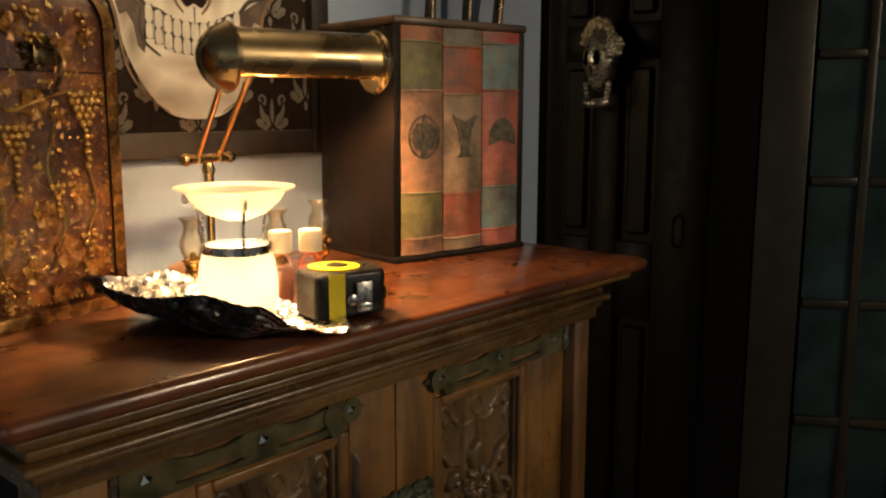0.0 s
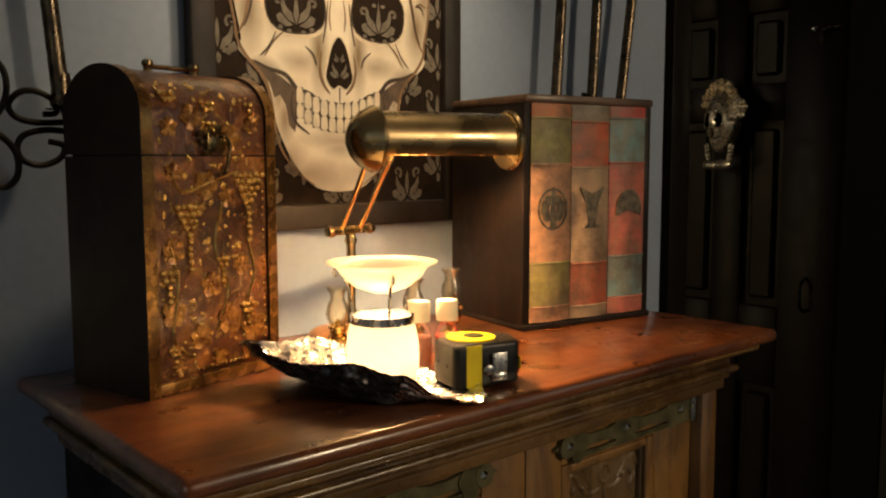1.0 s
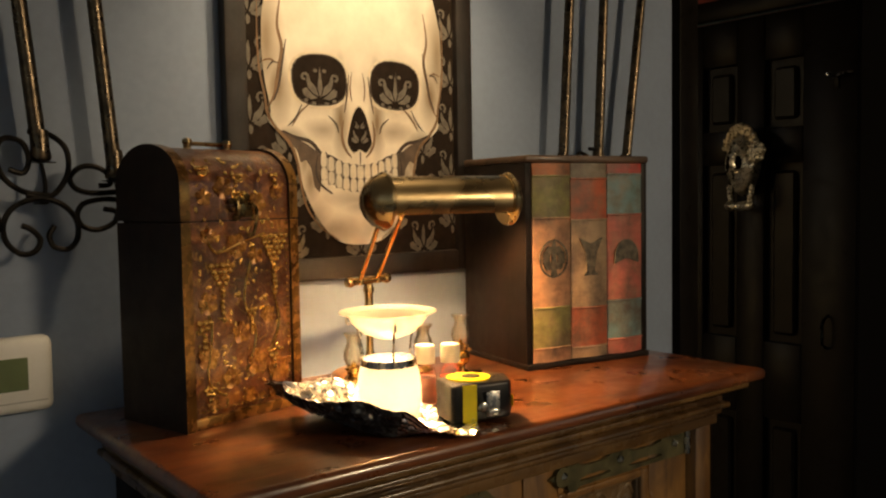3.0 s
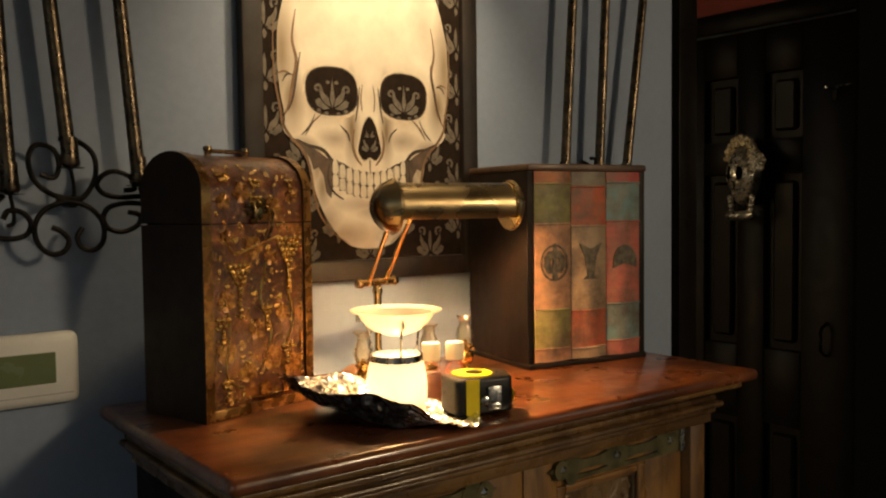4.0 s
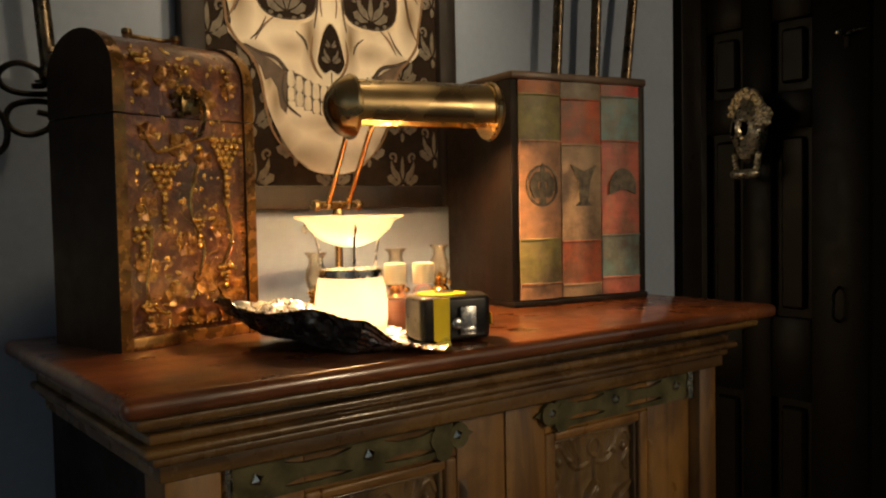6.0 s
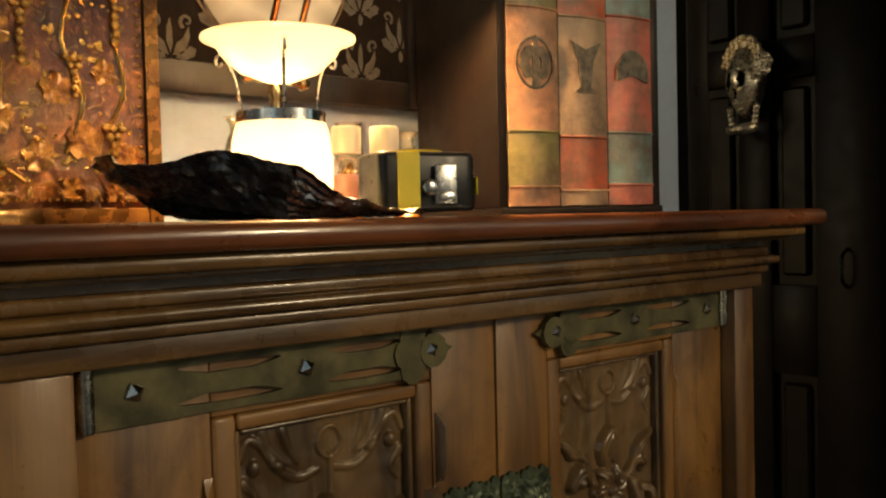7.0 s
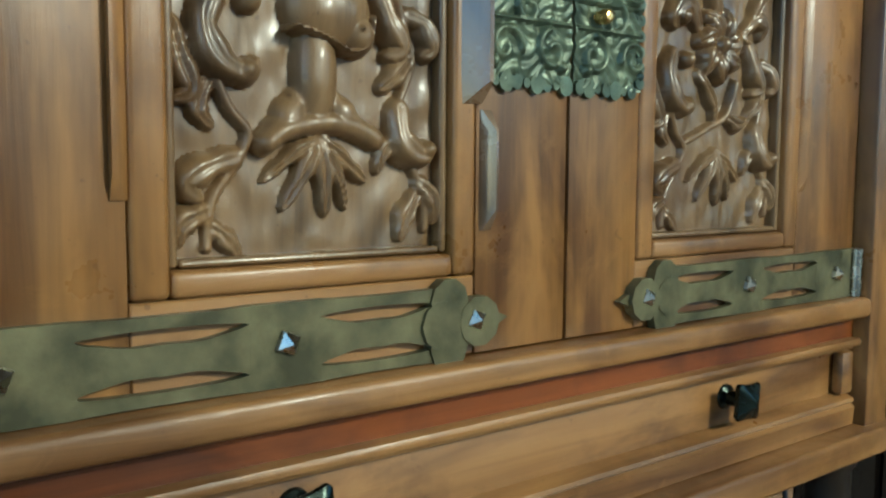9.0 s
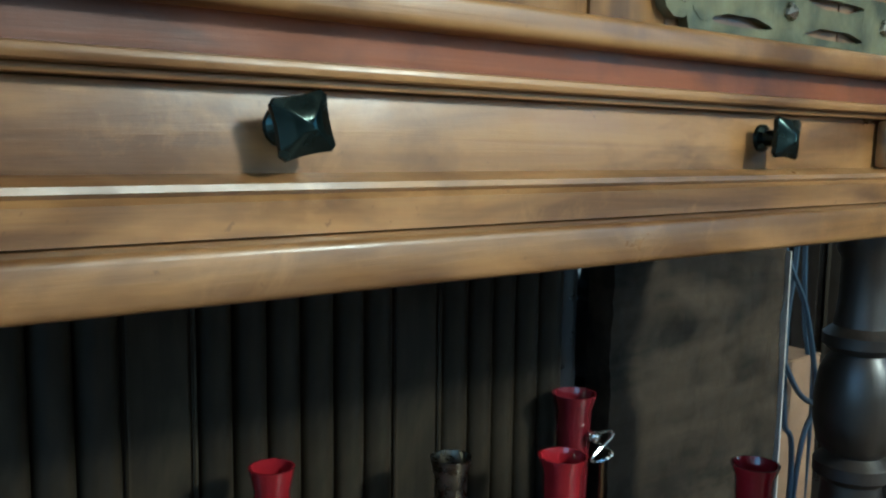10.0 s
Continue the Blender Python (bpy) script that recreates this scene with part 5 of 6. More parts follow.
def leather():
    n = Nodes("embossed_leather", 0.30, 0.25)
    f, g = n.noise(28.0, 6.0, None, 0.6, 0.8), n.noise(120.0, 4.0)
    e = n.noise(75.0, 5.0, None, 0.6, 1.4)
    col = n.ramp(f, [(0.30, (0.026, 0.006, 0.002)), (0.52, (0.115, 0.029, 0.007)), (0.76, (0.42, 0.155, 0.032))])
    col = n.mix(n.span(e, 0.56, 0.70, 0.0, 0.5), col, (0.55, 0.31, 0.075))
    n.set("Base Color", n.mix(n.span(g, 0.55, 0.75, 0.0, 0.6), col, (0.03, 0.01, 0.006)))
    n.set("Coat Weight", 0.6)
    n.set("Coat Roughness", 0.16)
    n.bump(n.mix(0.6, f, e), 1.0, 0.007)
    return n.mat


def gilt():
    n = Nodes("rubbed_gilt", 0.24, 0.9)
    f = n.noise(70.0, 5.0)
    n.set("Base Color", n.ramp(f, [(0.32, (0.36, 0.17, 0.045)), (0.55, (0.72, 0.45, 0.14)), (0.75, (0.95, 0.76, 0.34))]))
    n.bump(n.noise(200.0, 3.0), 0.4, 0.001)
    return n.mat


M_LEATHER, M_GILT = leather(), gilt()
M_EMBOSS = metal("embossed_gilt_leather", (0.11, 0.032, 0.008), (0.44, 0.22, 0.055), 0.24, 0.6, 90, 0.4)
M_CLASP = metal("darkened_clasp_brass", (0.05, 0.035, 0.018), (0.24, 0.17, 0.08), 0.28, 0.3)
M_BAND = metal("worn_gilt_band", (0.085, 0.036, 0.010), (0.30, 0.155, 0.040), 0.26, 0.3, 35, 0.6)
M_CHEST_SIDE = plain("shade_dark_leather", (0.022, 0.010, 0.005), 0.45, 0, 0.4, 30, 0.2, 0.25)
wine_chest()


def spine_paint(name, colour):
    n = Nodes(name, 0.5)
    f = n.noise(1.0, 5.0, n.scaled(22, 22, 90))
    g = n.noise(45.0, 5.0)
    col = n.ramp(f, [(0.25, tuple(0.74 * c for c in colour)), (0.75, tuple(min(1, 1.15 * c) for c in colour))])
    n.set("Base Color", n.mix(n.span(n.noise(19.0, 6.0, None, 0.7), 0.42, 0.66, 0.0, 0.85), n.mix(n.span(g, 0.42, 0.7, 0.0, 0.6), col, (0.24, 0.165, 0.105)), (0.075, 0.046, 0.028)))
    n.bump(f, 0.2, 0.0005)
    return n.mat


def book_box():
    w, d, h = 0.212, 0.165, 0.290
    b = empty("book_spine_box", "dark wooden box fronted with three colourful book spines", "box", pose(-0.714, 0.7285, ZT, 0, 0, -9.3))
    part("side", box(-d, -0.004, 0, 0.010, 0.008, h - 0.010, 0.001), M_EBONY, b)
    part("side", box(-d, -0.004, w - 0.010, w, 0.008, h - 0.010, 0.001), M_EBONY, b)
    part("back", box(-d, -d + 0.01, 0.0101, w - 0.0101, 0.008, h - 0.010), M_EBONY, b)
    part("base", box(-d, 0.0, -0.001, w + 0.001, 0.0, 0.008, 0.002), M_EBONY, b)
    part("lid", box(-d, 0.0, -0.001, w + 0.001, h - 0.010, h, 0.003), M_BOXLID, b, "brown wooden lid")
    cols = {"peach": (0.50, 0.26, 0.14), "green": (0.25, 0.24, 0.075), "beige": (0.38, 0.27, 0.165), "red": (0.48, 0.105, 0.042), "teal": (0.15, 0.265, 0.265), "rose": (0.48, 0.12, 0.085), "orange": (0.48, 0.15, 0.05), "grey": (0.24, 0.21, 0.155), "scarlet": (0.55, 0.05, 0.045)}
    mats = {k: spine_paint("spine_" + k, v) for k, v in cols.items()}
    z = [0.009, 0.028, 0.083, 0.205, 0.262, 0.2795]
    spines = ((("peach", "green", "peach", "green", "orange"), 0), (("beige", "red", "beige", "red", "grey"), -0.004), (("rose", "teal", "rose", "teal", "scarlet"), 0.002))
    sw = (w - 0.021) / 3
    for k, (tones, shift) in enumerate(spines):
        y0 = 0.0105 + k * sw
        for i, tone in enumerate(tones):
            # rounded spine section
            za = z[i] + (shift if i else 0)
            zb = z[i + 1] + (shift if i < 4 else 0)
            pts = [(-0.006, y0 + 0.0006)] + [(-0.0035 + 0.0045 * math.sin(math.pi * t), y0 + 0.0006 + (sw - 0.0012) * t) for t in np.linspace(0, 1, 11)] + [(-0.006, y0 + sw - 0.0006)]
            bm = bmesh.new()
            lo = [bm.verts.new((x, y, za)) for x, y in pts]
            hi = [bm.verts.new((x, y, zb)) for x, y in pts]
            for p in range(len(pts)):
                q = (p + 1) % len(pts)
                bm.faces.new((lo[p], lo[q], hi[q], hi[p]))
            bm.faces.new(lo[::-1])
            bm.faces.new(hi)
            bmesh.ops.recalc_face_normals(bm, faces=bm.faces)
            part("spine_field", bm, mats[tone], b, "worn %s painted book spine" % tone)
            if i:
                part("raised_band", tube([(x + 0.0003, y, za) for x, y in pts[1:-1]], 0.0015, 6), mats[tones[i - 1]], b)
        # dark emblem in the middle of each spine
        yc, zc, x = y0 + sw / 2, 0.150, 0.0006
        bm = bmesh.new()
        if k == 0:
            for a in np.linspace(-0.25 * math.pi, 1.25 * math.pi, 9):
                plate([(yc + 0.013 * math.cos(a) + 0.0062 * math.cos(t), zc + 0.013 * math.sin(a) + 0.0062 * math.sin(t)) for t in np.linspace(0, 2 * math.pi, 10, endpoint=False)], 0.0016, bm=bm)
            ro = [(yc + 0.024 * math.cos(t), zc + 0.026 * math.sin(t)) for t in np.linspace(0, 2 * math.pi, 30, endpoint=False)]
            for i in range(30):
                a0, a1 = ro[i], ro[(i + 1) % 30]
                plate([a0, a1, (yc + (a1[0] - yc) * 0.9, zc + (a1[1] - zc) * 0.9), (yc + (a0[0] - yc) * 0.9, zc + (a0[1] - zc) * 0.9)], 0.0012, bm=bm)
            plate([(yc - 0.005, zc - 0.024), (yc + 0.005, zc - 0.024), (yc + 0.003, zc + 0.022), (yc, zc + 0.028), (yc - 0.003, zc + 0.022)], 0.0018, bm=bm)
            plate([(yc - 0.014, zc - 0.012), (yc + 0.014, zc - 0.012), (yc + 0.014, zc - 0.007), (yc - 0.014, zc - 0.007)], 0.0018, bm=bm)
        elif k == 1:
            plate([(yc - 0.020, zc + 0.026), (yc - 0.010, zc + 0.006), (yc - 0.006, zc - 0.022), (yc + 0.006, zc - 0.022), (yc + 0.010, zc + 0.006), (yc + 0.020, zc + 0.026), (yc, zc + 0.018)], 0.0016, bm=bm)
            plate([(yc - 0.013, zc - 0.026), (yc + 0.013, zc - 0.026), (yc + 0.004, zc - 0.018), (yc - 0.004, zc - 0.018)], 0.0016, bm=bm)
        else:
            plate([(yc - 0.022, zc - 0.012)] + [(yc + 0.022 * math.cos(a), zc - 0.004 + 0.026 * math.sin(a)) for a in np.linspace(math.pi, 0, 14)] + [(yc + 0.022, zc - 0.012), (yc + 0.004, zc - 0.006), (yc - 0.004, zc - 0.006)], 0.0016, bm=bm)
        bmesh.ops.transform(bm, verts=bm.verts, matrix=Matrix.Translation((0.0004, 0, 0)))
        part("emblem", bm, M_EMBLEM, b, "dark painted emblem")


M_BOXLID = wood("brown_lid_wood", (0.05, 0.028, 0.017), (0.13, 0.075, 0.045), 0.45, "y")
M_EMBLEM = plain("emblem_ink", (0.075, 0.065, 0.045), 0.6, 0, 0.85, 130)
book_box()


def desk_lamp():
    a, b = Vector((-0.712, 0.495, 1.547)), Vector((-0.673, 0.657, 1.547))
    base = Vector((-0.815, 0.541, ZT))
    l = empty("piano_lamp", "lit antique-brass piano lamp with a cylindrical shade", "lamp", Matrix.Translation(base))
    axis = (b - a).normalized()
    turn = math.atan2(axis.y, axis.x)
    m = Matrix.Translation(a - base) @ Matrix.Rotation(turn, 4, "Z")      # x runs along the shade
    L, r = (b - a).length, 0.0292
    # open-bottomed barrel with thickness
    bm = bmesh.new()
    arc = np.linspace(radians(-33), radians(215), 40)
    rings = []
    for x in (0.0, L):
        rings.append([bm.verts.new((x, -q * math.cos(t), q * math.sin(t))) for q, ts in ((r, arc), (r - 0.0012, arc[::-1])) for t in ts])
    n = len(rings[0])
    for i in range(n):
        j = (i + 1) % n
        bm.faces.new((rings[0][i], rings[0][j], rings[1][j], rings[1][i]))
    bm.faces.new(rings[0][::-1])
    bm.faces.new(rings[1])
    bmesh.ops.recalc_face_normals(bm, faces=bm.faces)
    shade = part("shade", bm, M_BRASS, l, "brushed antique brass barrel shade", m)
    # domed caps with turned rims
    dome = [(0.0, 0.026), (0.010, 0.0247), (0.020, 0.0195), (0.0285, 0.011), (0.0325, 0.002), (0.0345, -0.001), (0.0335, -0.005), (0.030, -0.006), (0.0, -0.0055)]
    part("end_cap", lathe(dome, 40), M_BRASS, l, "domed brass end cap", m @ Matrix.Rotation(-math.pi / 2, 4, "Y"))
    flat = [(0.0, 0.013), (0.014, 0.0115), (0.025, 0.0065), (0.0315, 0.002), (0.0335, -0.001), (0.0315, -0.004), (0.0, -0.0042)]
    part("end_cap", lathe(flat, 40), M_BRASS, l, "domed brass end cap", m @ Matrix.Translation((L, 0, 0)) @ Matrix.Rotation(math.pi / 2, 4, "Y"))
    for x in (0.006, L - 0.007):
        part("shade_ring", tube([(x, -(r + 0.0004) * math.cos(t), (r + 0.0004) * math.sin(t)) for t in arc], 0.0011, 6), M_GOLD, l, "", m)
    bulb = tube([(x, 0, -0.002) for x in np.linspace(0.007, 0.070, 10)], lambda s: 0.0085 * min(1, 0.5 + 4 * s, 0.5 + 4 * (1 - s)), 14)
    part("bulb", bulb, M_BULB, l, "glowing tubular bulb", m)
    # arms, crossbar, stem, foot
    k0, k1 = Vector((-0.808, 0.509, 1.445)) - base, Vector((-0.824, 0.575, 1.445)) - base
    u = (k1 - k0).normalized()
    part("crossbar", tube([k0 + u * 0.004, k1 - u * 0.004], 0.0048, 14), M_COPPER, l)
    for p, q in ((k0, -1), (k1, 1)):
        bm = lathe([(0.0, -0.006), (0.0055, -0.005), (0.007, 0), (0.0055, 0.005), (0.0, 0.006)], 18)
        part("bar_knob", bm, M_COPPER, l, "", Matrix.Translation(p) @ u.to_track_quat("Z", "Y").to_matrix().to_4x4())
    for s, x in ((0.26, 0.010), (0.74, 0.036)):
        p = k0 + (k1 - k0) * s
        q = m @ Vector((x, 0.0262, -0.0150))
        part("arm", tube([p, p + (q - p) * 0.5, q], 0.0031, 12), M_COPPER, l, "slim copper-brass arm")
        part("arm_joint", lathe([(0.0, -0.005), (0.005, -0.0045), (0.006, 0.0), (0.005, 0.0045), (0, 0.005)], 14), M_COPPER, l, "", Matrix.Translation(p))
    mid = (k0 + k1) / 2
    part("stem", lathe([(0.009, 0.022), (0.007, 0.030), (0.0048, 0.04), (0.0048, 0.085), (0.0075, 0.092), (0.0055, 0.100), (0.0055, 0.112), (0.0075, 0.118), (0.005, 0.126), (0.0, 0.128)], 20, centre=(mid.x, mid.y, 0)), M_COPPER, l)
    part("foot", lathe([(0.050, 0.0), (0.052, 0.005), (0.050, 0.010), (0.044, 0.014), (0.030, 0.017), (0.014, 0.022), (0.0, 0.022)], 40, centre=(mid.x, mid.y, 0)), M_FOOT, l, "turned wooden foot")
    return l


M_COPPER = metal("coppery_brass", (0.50, 0.36, 0.17), (0.72, 0.54, 0.28), 0.18, 0.0, 12)
M_BULB = glow("warm_bulb", (1.0, 0.58, 0.26), 960.0)
M_FOOT = wood("turned_foot_wood", (0.16, 0.07, 0.03), (0.38, 0.19, 0.08), 0.35, "y", 0.3)
desk_lamp()


def oil_warmer():
    o = empty("oil_warmer", "frosted glass oil warmer with a clear dish on wires", "oil warmer", pose(-0.614, 0.433, ZT + 0.005))
    jar = [(0.0, 0.0), (0.026, 0.0), (0.0305, 0.004), (0.0335, 0.018), (0.0335, 0.034), (0.0315, 0.050), (0.0288, 0.060), (0.0270, 0.060), (0.0295, 0.049), (0.0315, 0.034), (0.0315, 0.018), (0.0285, 0.006), (0.0, 0.004)]
    part("jar", lathe(jar, 44, closed=False), M_FROST, o, "frosted white glass jar")
    part("rim", lathe([(0.0272, 0.0585), (0.0294, 0.0585), (0.0294, 0.0655), (0.0272, 0.0655), (0.0272, 0.0585)], 44, closed=False), M_STEEL, o, "silver metal collar")
    dish = [(0.0, 0.0855), (0.010, 0.0860), (0.026, 0.0920), (0.037, 0.1020), (0.0415, 0.1095), (0.0505, 0.1130), (0.0505, 0.1145), (0.0400, 0.1115), (0.0355, 0.1040), (0.025, 0.0940), (0.010, 0.0880), (0.0, 0.0875)]
    part("dish", lathe(dish, 48, closed=False), M_DISH, o, "shallow milky glass dish")
    for k in range(3):
        a = radians(95 + 120 * k)
        c, s = math.cos(a), math.sin(a)
        pts = [(0.0285, 0.062), (0.0305, 0.078), (0.0345, 0.094), (0.0420, 0.1060), (0.0465, 0.1045), (0.0455, 0.0995), (0.042, 0.1005)]
        part("wire_leg", tube([(r * c, r * s, z) for r, z in spline(pts, False, 5)], 0.0011, 7), M_STEEL, o, "bent wire holder")
    part("tealight", lathe([(0.0, 0.0045), (0.019, 0.0045), (0.019, 0.018), (0.017, 0.018), (0.017, 0.016), (0.0, 0.016)], 28), M_WAX, o, "white tealight inside the jar")


def frosted(name, colour, through_share, rough, clear_share=0.0):
    """Milky glass: part of the light goes through and is scattered."""
    n = Nodes(name, rough)
    n.set("Base Color", (*colour, 1))
    n.set("Coat Weight", 0.6)
    n.set("Coat Roughness", 0.06)
    n.bump(n.noise(300.0, 3.0), 0.05, 0.0003)
    soft = n.add("ShaderNodeBsdfTranslucent")
    soft.inputs["Color"].default_value = (*colour, 1)
    mixed = n.add("ShaderNodeMixShader")
    mixed.inputs[0].default_value = through_share
    n.link(n.bsdf.outputs[0], mixed.inputs[1])
    n.link(soft.outputs[0], mixed.inputs[2])
    last = mixed
    if clear_share:
        clear, last = n.add("ShaderNodeBsdfTransparent"), n.add("ShaderNodeMixShader")
        last.inputs[0].default_value = clear_share
        n.link(mixed.outputs[0], last.inputs[1])
        n.link(clear.outputs[0], last.inputs[2])
    n.link(last.outputs[0], n.tree.nodes["Material Output"].inputs["Surface"])
    return n.mat


M_FROST = frosted("frosted_glass", (0.90, 0.86, 0.76), 0.5, 0.5)
M_DISH = frosted("milky_glass", (0.93, 0.89, 0.76), 0.5, 0.15, 0.42)
M_WAX = plain("white_wax", (0.8, 0.77, 0.68), 0.45)
def thin_glass(name, tint, floor=0.03):
    """Clear blown glass: a see-through wall with mirror gloss that grows at its edges."""
    n = Nodes(name, 0.03)
    clear, shine, mixed, edge = n.add("ShaderNodeBsdfTransparent"), n.add("ShaderNodeBsdfGlossy"), n.add("ShaderNodeMixShader"), n.add("ShaderNodeFresnel")
    clear.inputs["Color"].default_value = (*tint, 1)
    shine.inputs["Roughness"].default_value = 0.16
    edge.inputs["IOR"].default_value = 1.5
    n.link(n.span(edge.outputs[0], 0.0, 1.0, floor, 0.40), mixed.inputs[0])
    n.link(clear.outputs[0], mixed.inputs[1])
    n.link(shine.outputs[0], mixed.inputs[2])
    n.link(mixed.outputs[0], n.tree.nodes["Material Output"].inputs["Surface"])
    return n.mat


M_GLASS = thin_glass("clear_glass", (0.96, 0.95, 0.92))
M_CHIMNEY = thin_glass("chimney_glass", (0.96, 0.93, 0.86), 0.06)
oil_warmer()


def little_lamp(x, y, s=1.0):
    o = empty("miniature_oil_lamp", "tiny brass oil lamp with a clear glass chimney", "oil lamp", pose(x, y, ZT), "miniature oil lamps")
    part("base", lathe([(0.0, 0), (0.0125, 0), (0.0135, 0.002), (0.011, 0.005), (0.006, 0.009), (0.0055, 0.013), (0.011, 0.019), (0.0125, 0.025), (0.010, 0.030), (0.0065, 0.033), (0.0, 0.033)], 24), M_GOLD, o, "polished brass font and foot")
    part("burner", lathe([(0.0066, 0.033), (0.0085, 0.035), (0.0085, 0.038), (0.0105, 0.039), (0.0105, 0.041), (0.004, 0.042), (0.002, 0.048), (0.0, 0.048)], 20), M_GOLD, o)
    prof = [(0.0078, 0.0412), (0.0105, 0.047), (0.0125, 0.054), (0.0112, 0.062), (0.0078, 0.069), (0.0080, 0.075), (0.0122, 0.081)]
    part("chimney", lathe(prof + [(r - 0.0008, z) for r, z in prof[::-1]], 28, closed=False), M_CHIMNEY, o, "clear glass chimney")
    part("wick_knob", lathe([(0.0, -0.003), (0.003, -0.002), (0.003, 0.002), (0, 0.003)], 10), M_GOLD, o, "", Matrix.Translation((0.012, 0.006, 0.036)))


def little_bottle(x, y, colour, mat, tilt):
    o = empty("small_bottle", "small glass bottle of %s oil with a cream cap" % colour, "bottle", pose(x, y, ZT, 0, 0, tilt), "oil bottles")
    part("glass", lathe([(0.0, 0), (0.0115, 0), (0.0130, 0.002), (0.0130, 0.036), (0.0105, 0.044), (0.007, 0.047), (0.007, 0.049), (0.0, 0.049)], 28), M_GLASS, o, "clear glass body")
    part("oil", lathe([(0.0, 0.0015), (0.0112, 0.0015), (0.0118, 0.003), (0.0118, 0.033), (0.0, 0.033)], 24), mat, o, "%s oil" % colour)
    part("cap", lathe([(0.0, 0.049), (0.0108, 0.049), (0.0112, 0.050), (0.0112, 0.068), (0.0102, 0.0695), (0.0, 0.0695)], 28), M_CAP, o, "ribbed cream plastic cap")


M_CAP = plain("cream_plastic", (0.80, 0.74, 0.58), 0.4, 0, 0.05)
M_PINK = plain("pink_oil", (0.72, 0.36, 0.30), 0.3, 0, 0.1)
M_REDOIL = plain("red_oil", (0.60, 0.05, 0.03), 0.3, 0, 0.1)
little_lamp(-0.722, 0.458)
little_lamp(-0.720, 0.557)
little_lamp(-0.757, 0.646)
little_bottle(-0.655, 0.511, "pink", M_PINK, 0)
little_bottle(-0.642, 0.537, "red", M_REDOIL, 30)


def foil_tray():
    """Crumpled foil, folded up into a boat round the oil warmer."""
    rim = [(-0.727, 0.350, 0.041), (-0.714, 0.374, 0.036), (-0.710, 0.405, 0.037), (-0.707, 0.435, 0.032), (-0.688, 0.470, 0.020), (-0.645, 0.492, 0.010), (-0.595, 0.496, 0.006), (-0.545, 0.494, 0.005),
           (-0.518, 0.472, 0.004), (-0.520, 0.445, 0.007), (-0.533, 0.416, 0.018), (-0.550, 0.392, 0.034), (-0.572, 0.370, 0.041), (-0.612, 0.352, 0.036), (-0.660, 0.342, 0.038), (-0.704, 0.340, 0.042)]
    low = [(-0.700, 0.364, 0.020), (-0.694, 0.384, 0.005), (-0.688, 0.408, 0.001), (-0.684, 0.436, 0.001), (-0.668, 0.460, 0.001), (-0.634, 0.478, 0.001), (-0.590, 0.482, 0.001), (-0.548, 0.480, 0.001),
           (-0.552, 0.466, 0.001), (-0.556, 0.446, 0.001), (-0.562, 0.424, 0.001), (-0.568, 0.404, 0.002), (-0.590, 0.386, 0.006), (-0.624, 0.372, 0.012), (-0.662, 0.362, 0.017), (-0.688, 0.358, 0.021)]
    a, b = spline(rim, True, 9), spline(low, True, 9)
    mid = Vector((-0.612, 0.433, 0.001))
    bm = bmesh.new()
    rows = []
    for r, l in zip(a, b):
        r, l = Vector(r), Vector(l)
        line = [mid.lerp(l, t) for t in (0.25, 0.5, 0.72, 0.88, 1.0)] + [l.lerp(r, t) for t in np.linspace(0, 1, 13)[1:]]
        row = []
        for j, p in enumerate(line):
            lift = max(0.0, (j - 3) / 13)
            q = p * 42
            out = Vector((p.x - mid.x, p.y - mid.y, 0)).normalized()
            fold = abs(noise.noise(q)) * 0.011 + abs(noise.noise(q * 2.1 + Vector((3, 1, 7)))) * 0.007 + abs(noise.noise(q * 4.7)) * 0.0034 - 0.006
            p = p + out * fold * min(1.0, 1.6 * lift) * (0.6 if p.y > 0.46 and p.x > -0.61 else 1.0)
            p.z += (noise.noise(q * 1.3 + Vector((5, 5, 5))) * 0.006 * lift + abs(noise.noise(q * 3.3)) * 0.0030 + abs(noise.noise(q * 6.1)) * 0.0018 * (p.y > 0.41))
            p.z = max(p.z, 0.0009)
            row.append(bm.verts.new(p))
        rows.append(row)
    hub = bm.verts.new(mid)
    k = len(rows)
    for i in range(k):
        u, v = rows[i], rows[(i + 1) % k]
        bm.faces.new((hub, u[0], v[0]))
        for j in range(len(u) - 1):
            f = bm.faces.new((u[j], u[j + 1], v[j + 1], v[j]))
            # the near end stays silver outside, without the darkened colour
            f.material_index = 1 if u[j].co.y > 0.415 + 0.010 * math.sin(3 * j) and u[j].co.x > -0.60 else 0
    bmesh.ops.recalc_face_normals(bm, faces=bm.faces)
    if hub.normal.z < 0:
        bmesh.ops.reverse_faces(bm, faces=bm.faces)
    bm.normal_update()
    outer = bm.copy()
    for v in outer.verts:
        v.co -= v.normal * 0.0006
    bmesh.ops.reverse_faces(outer, faces=outer.faces)
    tray = empty("foil_tray", "crumpled foil folded up round the oil warmer, dark reflections coloured in", "foil", Matrix.Translation((0, 0, ZT)))
    for name, mesh, mat, label in (("inner_face", bm, [M_FOIL, M_FOIL], "shiny silver inside"), ("outer_face", outer, [M_FOIL_DARK, M_FOIL], "outside coloured for its dark reflections")):
        part(name, mesh, mat, tray, label, None, False)
    return tray


# dark colour stands in for the dim room mirrored in the outer foil
M_FOIL_DARK = metal("dark_reflection_foil", (0.018, 0.018, 0.019), (0.09, 0.09, 0.095), 0.22, 0.3, 60, 0.5)
